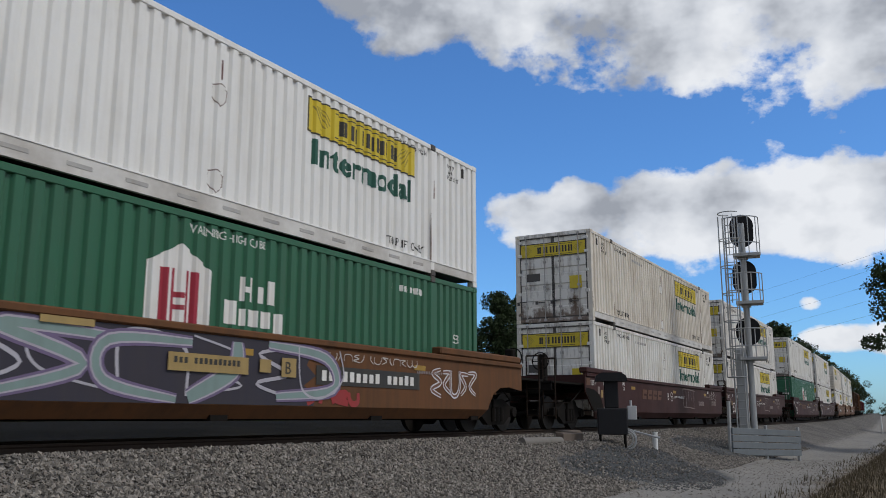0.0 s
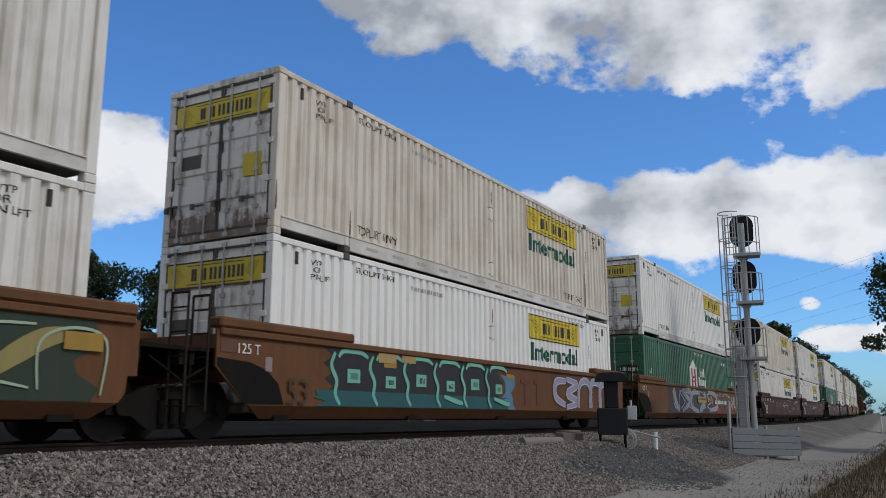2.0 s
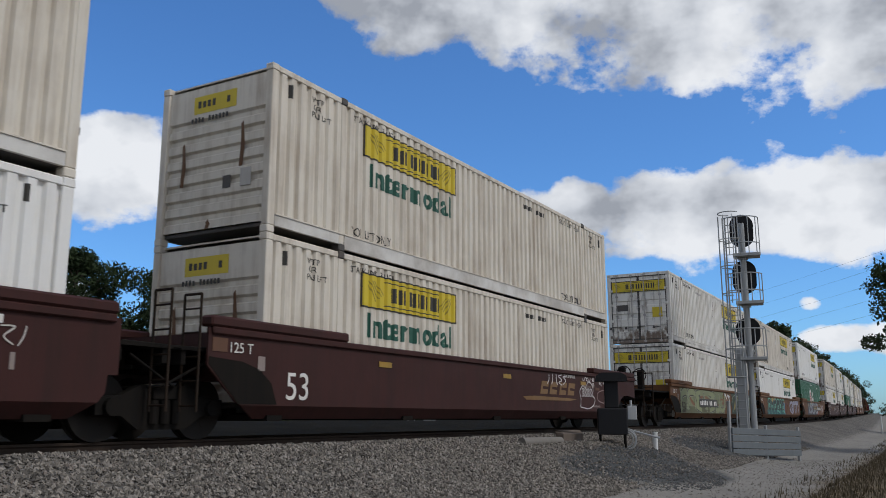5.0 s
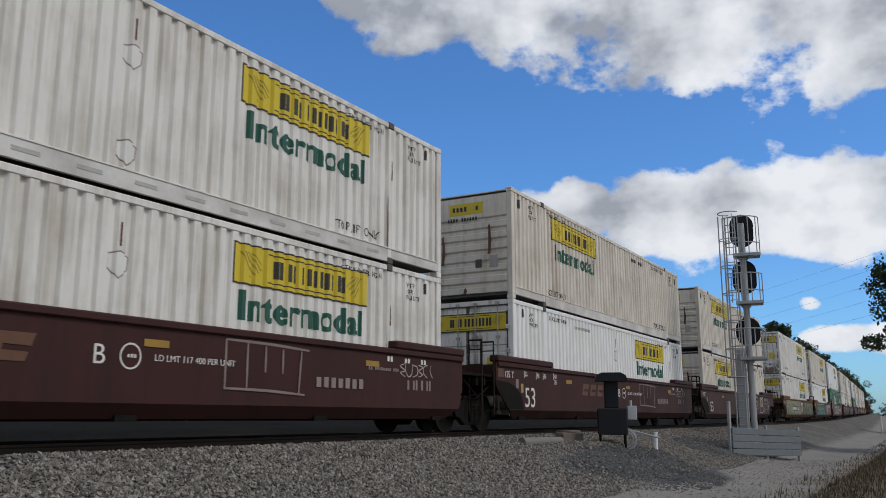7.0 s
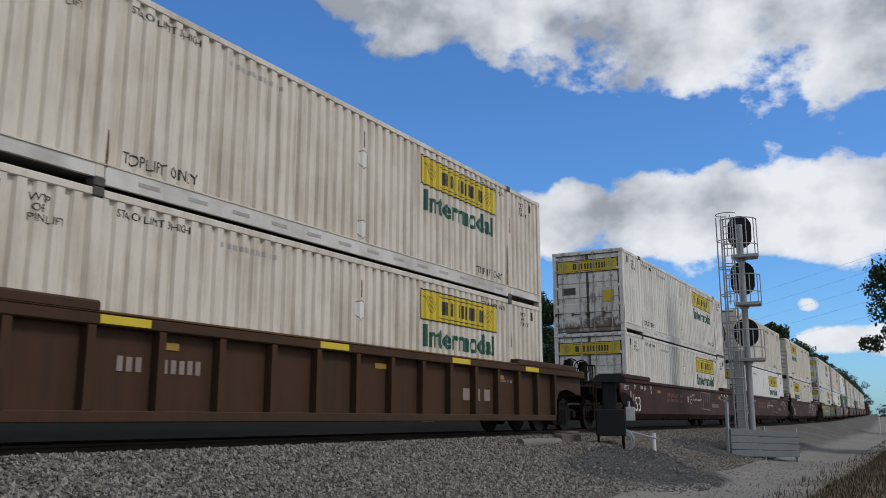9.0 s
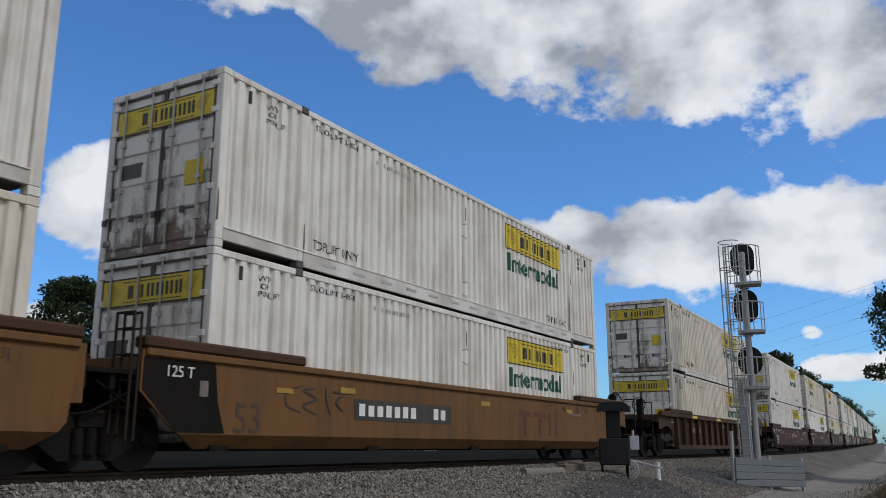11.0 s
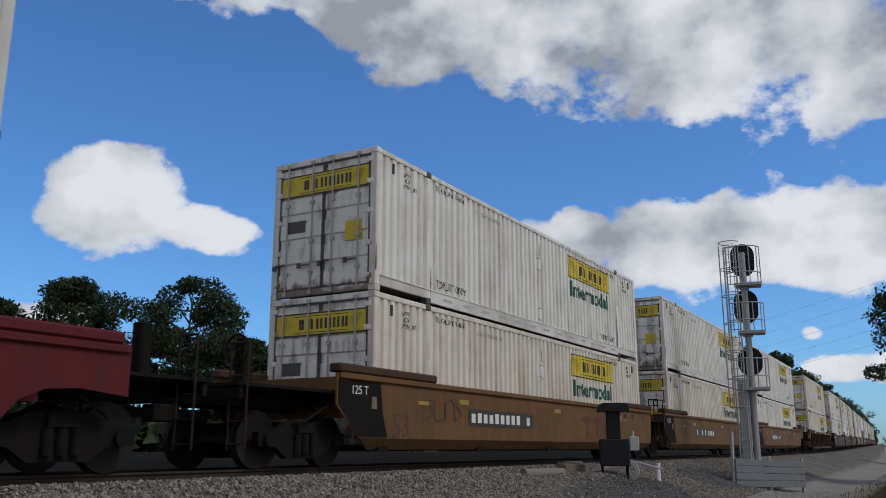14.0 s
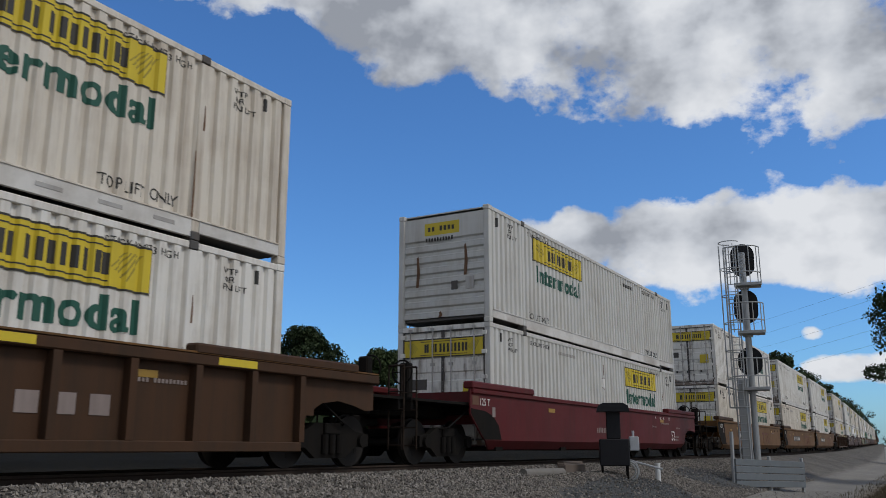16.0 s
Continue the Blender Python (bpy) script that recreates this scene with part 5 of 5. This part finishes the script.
def get_container(kind):
    if kind not in protos:
        protos[kind] = container(BOX_WORDS[kind], {"white": WHITE, "cream": CREAM, "green": GREEN, "dull": DULL, "fresh": FRESH}[kind], GREEN if kind == "green" else DOORW, "green" if kind == "green" else "white", len(protos))
        return protos[kind]
    return copy_thing(protos[kind], Matrix.Identity(4))


def make_train():
    rnd = random.Random(9)
    for x8, lo, lo_t, up, up_t, tail, head, colour, style, marks in UNITS:
        xt = -1.66 if tail else -1.70
        xh = LEN + (1.70 if not head else 1.66 if style == "ribbed" else 1.36)
        c, ws = well_car("dark maroon steel well car with white graffiti and gold marks" if marks == "maroon_tagged" else CAR_WORDS[colour], BODY[colour], xt, xh, tail, head, style, marks, rnd)
        moving.append((c, x8, 0.0, 0))
        rolling.extend((w, x8 + q) for w, q in ws)
        moving.append((get_container(lo), x8, 0.362, lo_t))
        moving.append((get_container(up), x8, 0.362 + TALL + 0.006, up_t))


def hopper_car(label, mat, x8, tall):
    """A covered freight car far ahead in the train."""
    c = tagged(new("freight_car"), label, "rail car", "freight cars ahead")
    bm = boxes((0.2, 15.6, -1.5, 1.5, 1.1, tall - 0.3), bev=0.08)
    for i in range(15):
        x = 0.8 + i * 1.0
        for sg in (-1, 1):
            box(bm, x - 0.06, x + 0.06, min(sg * 1.49, sg * 1.6), max(sg * 1.49, sg * 1.6), 1.2, tall - 0.4)
    part("body", bm, mat, c)
    part("roof", boxes((0.1, 15.7, -1.45, 1.45, tall - 0.3, tall - 0.12), (0.2, 15.6, -0.5, 0.5, tall - 0.12, tall), bev=0.03), mat, c)
    part("underframe", boxes((0.0, 15.8, -0.5, 0.5, 0.7, 1.1)), BLACKS, c)
    for x in (2.0, 13.8):
        truck(c, x, 0.42)
    moving.append((c, x8, 0.0, 0))


def motions():
    times = [i * 1.0 for i in range(17)]
    for ob, x8, z, turned in moving:
        walk(ob, [(t, riding(x8 + run(t), z, turned)) for t in times])
    for w, x8 in rolling:
        base, r = w.matrix_basis.copy(), 0.457
        seen = [k for k in range(0, 481) if -6.0 < x8 + run(k / 30) < 42.0]
        if not seen:
            continue
        ks = sorted({0, 480, *seen})
        rows = []
        for k in ks:
            kk = min(max(k, seen[0]), seen[-1])
            rows.append((k / 30, base @ pose(0, 0, 0, 0, math.degrees((run(kk / 30) - run(seen[0] / 30)) / r), 0)))
        walk(w, rows)


make_train()
hopper_car("grey covered freight car in the train", BODY["brown"], 291.0, 4.6)
hopper_car("brown covered freight car in the train", BODY["rust"], 308.5, 4.6)
hopper_car("red freight car in the train", BODY["red"], 326.0, 3.4)
hopper_car("red freight car in the train", BODY["red"], 343.5, 3.4)


# ---- signals ----
def signal(label, x, y, z0, heads, face, case_top, ladder=-0.42, cage=(-0.45, 0.40), gap=1.08):
    """Mast with a caged ladder and oval heads; face: the way its lamps look, in degrees."""
    c = tagged(new("railway_signal"), label, "signal", "railway signals")
    top = heads[0] + 0.55
    part("mast", rods([((0, 0, 0), (0, 0, top - z0 - 0.3))], 0.12, 14), GALV, c, "galvanised steel mast")
    part("foundation", boxes((-0.45, 0.45, -0.45, 0.45, -0.4, 0.12), bev=0.03), paint("concrete_pad", (0.32, 0.31, 0.29), amount=0.3, rough=0.9), c)
    part("case", boxes((-0.54, -0.15, -0.19, 0.17, 0.12, case_top), bev=0.02), GALV, c, "silver equipment case")
    for k, hz in enumerate(heads):
        h = hz - z0
        half, rad = (0.10, 0.46) if k == 2 else (0.22, 0.46)
        bm = bmesh.new()
        prism(bm, [(rad * math.cos(radians(a)), (half if a < 180 else -half) + rad * math.sin(radians(a))) for a in range(0, 360, 15)], 0.30, 0.325)
        hd = part("signal_head", bm, SIGNALB, c, "black oval signal background")
        for q in (-0.3, 0.0, 0.3):
            bm = rod(bmesh.new(), (0, 0.325, q), (0, 0.40, q), 0.12, 16)
            for a in range(20, 165, 12):
                u, v = radians(a), radians(a + 12)
                bm.faces.new([bm.verts.new((0.13 * math.cos(w), yy, q + 0.13 * math.sin(w))) for w, yy in ((u, 0.33), (v, 0.33), (v, 0.62), (u, 0.62))])
            part("hood", bm, SIGNALB, hd)
            part("lens", rods([((0, 0.40, q), (0, 0.405, q))], 0.10, 14), LENS, hd)
        part("bracket", boxes((-0.06, 0.06, 0.05, 0.30, h - 0.08, h + 0.08), (-0.12, 0.12, 0.12, 0.30, h - 0.30, h + 0.30)), SIGNALB, c)
        hd.matrix_basis = pose(0, 0, h)
        part("platform", boxes((-0.36, 0.64, -0.52, 0.25, h - 1.16, h - 1.04), bev=0.01), GALV, c, "galvanised grating platform")
        part("collar", rods([((0, 0, h - 1.24), (0, 0, h - 1.17))], 0.19, 14), GALV, c)
        # round basket behind the head, open to the ladder
        spots = [(-0.05 + 0.70 * math.cos(radians(a)), -0.62 * math.sin(radians(a)) - 0.02) for a in (0, 32, 64, 96, 128)]
        for q in ((-0.62,) if k else (-0.62, 0.42)) + ((0.05,) if k else ()):
            part("guard_rail", ring(bmesh.new(), (-0.05, -0.02, h + q), 0.70, -0.62, 0.024, seg=14, a0=0, a1=150), GALV, c)
        up = 0.42 if k == 0 else 0.05
        for p in spots:
            part("guard_post", rods([((*p, h - 1.1), (*p, h + up))], 0.022, 6), GALV, c)
    for q in (ladder - 0.18, ladder + 0.18):
        part("ladder_rail", rods([((q, -0.40, 0.3), (q, -0.40, top - z0 - 0.1))], 0.030, 8), GALV, c)
    first, z = None, 0.5
    while z < top - z0 - 0.1:
        if first is None:
            first = part("rung", rods([((ladder - 0.18, -0.40, 0), (ladder + 0.18, -0.40, 0))], 0.016, 6), GALV, c)
            first.matrix_basis = pose(0, 0, z)
        else:
            again("rung", first, c, pose(0, 0, z))
        z += 0.3
    z = 2.6
    while z < top - z0 + 0.1:
        part("cage_hoop", ring(bmesh.new(), (cage[0], -0.40, z), cage[1], cage[1], 0.020, seg=12, a0=90 if cage[1] < 0.5 else 0, a1=330 if cage[1] < 0.5 else 360), GALV, c)
        z += gap
    for a in (130, 180, 240, 290) + ((0, 45) if cage[1] > 0.5 else ()):
        p = (cage[0] + cage[1] * math.cos(radians(a)), -0.40 + cage[1] * math.sin(radians(a)))
        part("cage_bar", rods([((*p, 2.6), (*p, top - z0 - 0.05))], 0.018 if a != 180 else 0.028, 6), GALV, c)
    c.matrix_basis = pose(x, y, z0, 0, 0, face)
    return c


signal("tall three-headed black signal with caged ladder by the road", 35.0, -3.74, -0.75, (7.72, 5.83, 3.66), -80, 3.7)
signal("black two-headed signal on caged mast beyond the train", 41.5, 14.60, -1.25, (8.52, 6.13), -62, 2.0, -1.2, (-1.2, 0.78), 1.2)


# ---- trackside equipment ----
def cabinet():
    c = tagged(new("switch_stand_box"), "black trackside relay case on thin legs by the ballast", "relay case")
    part("case", boxes((-0.36, 0.36, -0.28, 0.28, 0.42, 1.06), bev=0.025), SIGNALB, c)
    part("stem", boxes((-0.17, 0.17, -0.15, 0.15, 1.06, 1.74), bev=0.02), SIGNALB, c)
    bm = bmesh.new()
    prism(bm, [(-0.40, 1.72), (0.40, 1.72), (0.36, 1.86), (0.24, 1.93), (-0.24, 1.93), (-0.36, 1.86)], -0.30, 0.30)
    part("hood", bm, SIGNALB, c)
    part("junction_box", boxes((0.37, 0.60, -0.14, 0.10, 0.78, 1.12), bev=0.015), SILVER, c, "small pale metal junction box")
    part("vent", rods([((0.47, 0, 1.12), (0.47, 0, 1.26))], 0.03, 8), SILVER, c)
    for x, y in ((-0.30, -0.22), (0.30, -0.22), (-0.30, 0.22), (0.30, 0.22)):
        part("leg", rods([((x, y, 0.03), (x, y, 0.44))], 0.025, 8), BLACKS, c)
    bm = bmesh.new()
    for k, y in ((1, -0.2), (0.8, -0.1), (1.15, 0.0)):
        pts = [Vector((0.30 + 0.24 * math.sin(a) * k, y, 0.30 + 0.24 * math.cos(a) * k)) for a in [i * 0.45 for i in range(9)]]
        for p, q in zip(pts, pts[1:]):
            rod(bm, p, q, 0.018, 6)
    rod(bm, (0.36, 0, 0.55), (1.15, 0.15, 0.34), 0.025, 6)
    part("cable", bm, GALV, c, "looped grey cable conduit")
    c.matrix_basis = pose(20.83, -3.12, -0.51, 0, 0, -68)


def post(label, x, y, h, r, mat, s, d):
    c = tagged(new("marker_post"), label, "post", "posts by the track")
    bm = rods([((0, 0, -0.2), (0, 0, h))], r, 12)
    rod(bm, (0, 0, h), (0, 0, h + 0.03), r * 1.15, 12)
    part("post", bm, mat, c)
    c.matrix_basis = pose(x, y, height(s, d))


def barrier():
    c = tagged(new("plank_barrier"), "low weathered blue-grey plank barrier between steel posts", "barrier")
    for i in range(4):
        bm = boxes((0.0, 4.6, -0.03, 0.03, 0.02 + i * 0.22, 0.215 + i * 0.22), bev=0.01)
        part("plank", bm, paint("plank_grey", (0.13, 0.145, 0.155), (0.07, 0.07, 0.065), 0.4, 0.8) if i == 0 else bpy.data.materials["plank_grey"], c)
    for x in (0.0, 2.3, 4.6):
        part("post", boxes((x - 0.05, x + 0.05, 0.031, 0.12, -0.3, 1.0 + (0.7 if x == 0 else 0.0)), bev=0.01), GALV, c)
    c.matrix_basis = pose(28.4, -4.32, -0.86, 0, 1.8, -17)


cabinet()
post("short white plastic marker post in the ballast", 22.4, -3.70, 0.42, 0.07, WHITEP, 22.4, -3.85)
post("thin white marker post beside the service road", 52.5, -7.6, 1.3, 0.06, WHITEP, 52.5, -8.2)
post("thin white marker post beside the service road", 88.0, -4.4, 1.6, 0.07, WHITEP, 88, -6.2)
barrier()
pipe = tagged(new("drain_pipe"), "pale concrete pipe lying on the ballast shoulder", "pipe")
part("pipe", rods([((17.6, -2.17, -0.215), (19.62, -2.23, -0.235))], 0.105, 20), paint("pipe_concrete", (0.18, 0.165, 0.145), (0.07, 0.06, 0.05), 0.5, 0.85), pipe)
crate = tagged(new("timber_block"), "weathered brown timber crib lying beside the pipe", "timber")
for i in range(3):
    part("timber", boxes((19.74 + 0.42 * i, 21.0 + 0.42 * i, -2.28 + 0.2 * i, -2.09 + 0.2 * i, -0.40, -0.06 + 0.03 * i), bev=0.015), WOODP, crate)


# ---- trees, poles and wires ----
def leaf_cloud(clumps, per, size, rs, flat=0.75):
    verts, faces = [], []
    for cx, cy, cz, cr in clumps:
        u = rs.normal(size=(per, 3))
        u /= np.linalg.norm(u, axis=1)[:, None]
        p = u * (cr * rs.uniform(0.25, 1.0, (per, 1)) ** 0.6) * np.array([1, 1, flat]) + np.array([cx, cy, cz])
        a, b = rs.normal(size=(per, 3)), rs.normal(size=(per, 3))
        a /= np.linalg.norm(a, axis=1)[:, None]
        b /= np.linalg.norm(b, axis=1)[:, None]
        k = size * rs.uniform(0.6, 1.4, (per, 1))
        n = len(verts)
        q = np.stack([p - a * k, p + b * k * 0.6, p + a * k, p - b * k * 0.6], 1).reshape(-1, 3)
        verts += q.tolist()
        faces += [(n + 4 * i, n + 4 * i + 1, n + 4 * i + 2, n + 4 * i + 3) for i in range(per)]
    return verts, [], faces


def tree(label, x, y, z0, h, crown_from, rad, seed, leaf, per=260, clumps=34, size=0.16):
    rs, rnd = np.random.RandomState(seed), random.Random(seed)
    c = tagged(new("tree"), label, "tree", "trees")
    bm = bmesh.new()
    pts = [Vector((0, 0, -0.3))]
    for i in range(1, 7):
        pts.append(Vector((rnd.uniform(-0.2, 0.2) * i * 0.3, rnd.uniform(-0.2, 0.2) * i * 0.3, h * 0.93 * i / 6)))
    r0 = h * 0.022
    for i, (p, q) in enumerate(zip(pts, pts[1:])):
        rod(bm, p, q, r0 * (1 - i / 6.6), 8, r0 * (1 - (i + 1) / 6.6))
    cl = []
    for i in range(clumps):
        f = rnd.random()
        z = crown_from + (h - crown_from) * f
        w = rad * (0.45 + 0.75 * math.sin(math.pi * min(1, 0.18 + 0.8 * f)) ** 0.8) * (0.62 if f > 0.85 else 1)
        a = rnd.uniform(0, 6.283)
        q = rnd.uniform(0.25, 0.95)
        tip = Vector((w * q * math.cos(a), w * q * math.sin(a), z))
        k = min(5, int(6 * max(0.0, (z - 0.4 * q * w)) / (h * 0.93)))
        base = pts[k].lerp(pts[k + 1], rnd.random())
        rod(bm, base, tip, r0 * 0.28, 5, r0 * 0.08)
        cl.append((*tip, rad * rnd.uniform(0.20, 0.42)))
    part("trunk", bm, BARK, c)
    part("crown", leaf_cloud(cl, per, size, rs), leaf, c)
    c.matrix_basis = pose(x, y, z0)
    return c


TREES = [
    # x, y, height, crown from, radius, seed, kind
    (41.0, 46.0, 13.6, 5.0, 4.2, 1, 0), (48.2, 41.5, 14.4, 5.2, 4.3, 2, 0), (37.0, 50.5, 12.0, 4, 4.0, 3, 0), (53.5, 40.5, 10.0, 2.0, 3.4, 4, 0),
    (44.5, 50.0, 9.5, 1.5, 4.0, 5, 1), (57.5, 45.0, 8.0, 1, 4.0, 6, 1), (62.0, 41.0, 12.2, 4.0, 3.3, 7, 0), (66.5, 35.5, 10.2, 2.0, 3.6, 8, 1), (69.0, 31.5, 8.5, 1.5, 3.2, 9, 1),
    (73.0, 26.5, 13.0, 3.5, 3.2, 10, 0), (79.5, 26.0, 13.8, 3.5, 3.6, 11, 0), (33.0, 44.0, 7.5, 1.0, 3.5, 12, 1), (50.0, 36.0, 6.5, 0.8, 3.0, 13, 1),
    (138.0, 12.6, 14.2, 4.0, 3.6, 20, 0), (147.0, 13.4, 14.6, 4.0, 4.0, 21, 1), (158.0, 13.0, 13.4, 3.0, 4.0, 22, 0), (172.0, 14.2, 13.2, 3.0, 4.2, 23, 1), (188.0, 15.2, 14.0, 3.0, 4.4, 24, 0),
    (206.0, 16.6, 13.2, 2.0, 4.6, 25, 1), (228.0, 17.8, 14.4, 2.0, 5.0, 26, 0), (254.0, 19.6, 13.8, 2.0, 5.0, 27, 1), (285.0, 21.0, 15.0, 2.0, 5.5, 28, 0), (320.0, 23.5, 14.5, 2.0, 6.0, 29, 1),
    (360.0, 26.0, 15.5, 2.0, 6.0, 30, 0), (420.0, 29.0, 16.0, 2.0, 7.0, 31, 0), (430.0, 8.0, 13.0, 2.0, 7.0, 32, 0), (120.0, 17.0, 13.5, 4.0, 4.0, 33, 1),
]


def make_trees():
    for x, y, h, cf, rad, seed, kind in TREES:
        far = x > 130
        tree("tall dark pine with ragged crown beyond the train" if kind == 0 else "leafy green tree beyond the train", x, y, -0.2 + track(x)[0].z if far else -1.2, h, cf, rad, seed, LEAF if kind == 0 else LEAF_B,
             per=150 if far else 420, clumps=34 if far else 62, size=0.28 if far else 0.15)
    tree("dark leafy tree standing beside the service road", 45.2, -10.2, -1.2, 9.6, 3.6, 2.7, 50, LEAF, per=300, clumps=46, size=0.10)
    tree("dark leafy tree standing beside the service road", 92.0, -9.0, -1.25, 7.5, 1.5, 2.6, 51, LEAF, per=200, clumps=36, size=0.16)


def far_woods():
    rs = np.random.RandomState(77)
    cl = []
    for i in range(420):
        a = rs.uniform(0, 1)
        s = -120 + 1100 * a
        d = rs.uniform(48, 80)
        p, _ = track(s, d, 0)
        cl.append((p.x, p.y, rs.uniform(-0.5, 4.8), rs.uniform(2.0, 3.6)))
    for i in range(160):
        s, d = rs.uniform(420, 800), rs.uniform(-60, 60)
        p, _ = track(s, d, 0)
        cl.append((p.x, p.y, rs.uniform(-0.5, 6.0), rs.uniform(2.5, 4.0)))
    for i in range(420):
        s, d = rs.uniform(-20, 150), rs.uniform(20, 34)
        p, _ = track(s, d, 0)
        cl.append((p.x, p.y, rs.uniform(-0.6, 1.2), rs.uniform(0.8, 1.6)))
    tagged(part("woods", leaf_cloud(cl, 60, 0.55, rs), LEAF, None), "distant belt of dark green woods", "woods", kind="stuff")


def grass():
    rs = np.random.RandomState(31)
    verts, faces = [], []
    n = 0
    for _ in range(22000):
        s = rs.uniform(6, 75)
        d = -8.0 - abs(rs.normal()) * 1.1
        if rs.uniform() < 0.06:
            d = rs.uniform(-8.0, -7.2)
        p, _ = track(s, d, height(s, d) - 0.01)
        a, h, l = rs.uniform(0, 6.28), rs.uniform(0.04, 0.17), rs.uniform(-0.1, 0.1)
        w = 0.012
        dx, dy = math.cos(a) * w, math.sin(a) * w
        verts += [(p.x - dx, p.y - dy, p.z), (p.x + dx, p.y + dy, p.z), (p.x + l, p.y + l * 0.5, p.z + h)]
        faces.append((n, n + 1, n + 2))
        n += 3
    tagged(part("verge_grass", (verts, [], faces), GRASS, None), "dry brown grass along the verge", "grass", kind="stuff")


def utility_pole(x, y, h):
    c = tagged(new("utility_pole"), "weathered wooden utility pole with crossarms", "utility pole", "utility poles")
    part("pole", rod(bmesh.new(), (0, 0, -0.3), (0, 0, h), 0.17, 10, 0.11), WOODP, c)
    for z in (h - 0.5, h * 0.42):
        part("crossarm", boxes((-0.06, 0.06, -1.6, 1.6, z, z + 0.14)), WOODP, c)
        for q in (-1.4, -0.6, 0.6, 1.4):
            part("insulator", rods([((0, q, z + 0.14), (0, q, z + 0.34))], 0.06, 8), GALV, c)
    c.matrix_basis = pose(x, y, -1.25, 0, 0, 3)


def wire(a, b, sag, r):
    bm = bmesh.new()
    a, b = Vector(a), Vector(b)
    pts = [a.lerp(b, i / 20) - Vector((0, 0, sag * 4 * (i / 20) * (1 - i / 20))) for i in range(21)]
    for p, q in zip(pts, pts[1:]):
        rod(bm, p, q, r, 5)
    tagged(part("overhead_wire", bm, BLACKS, None), "thin dark overhead power line against the sky", "wire", "overhead wires")


make_trees()
far_woods()
grass()
utility_pole(128.0, 9.0, 11.0)
for k in range(5):
    wire((250.0, 70.0 - 3 * k, 27.0 - 2.6 * k), (60.0, -14.0, 12.5 - 1.0 * k), 0.6, 0.007)
make_track()
make_stones()
motions()
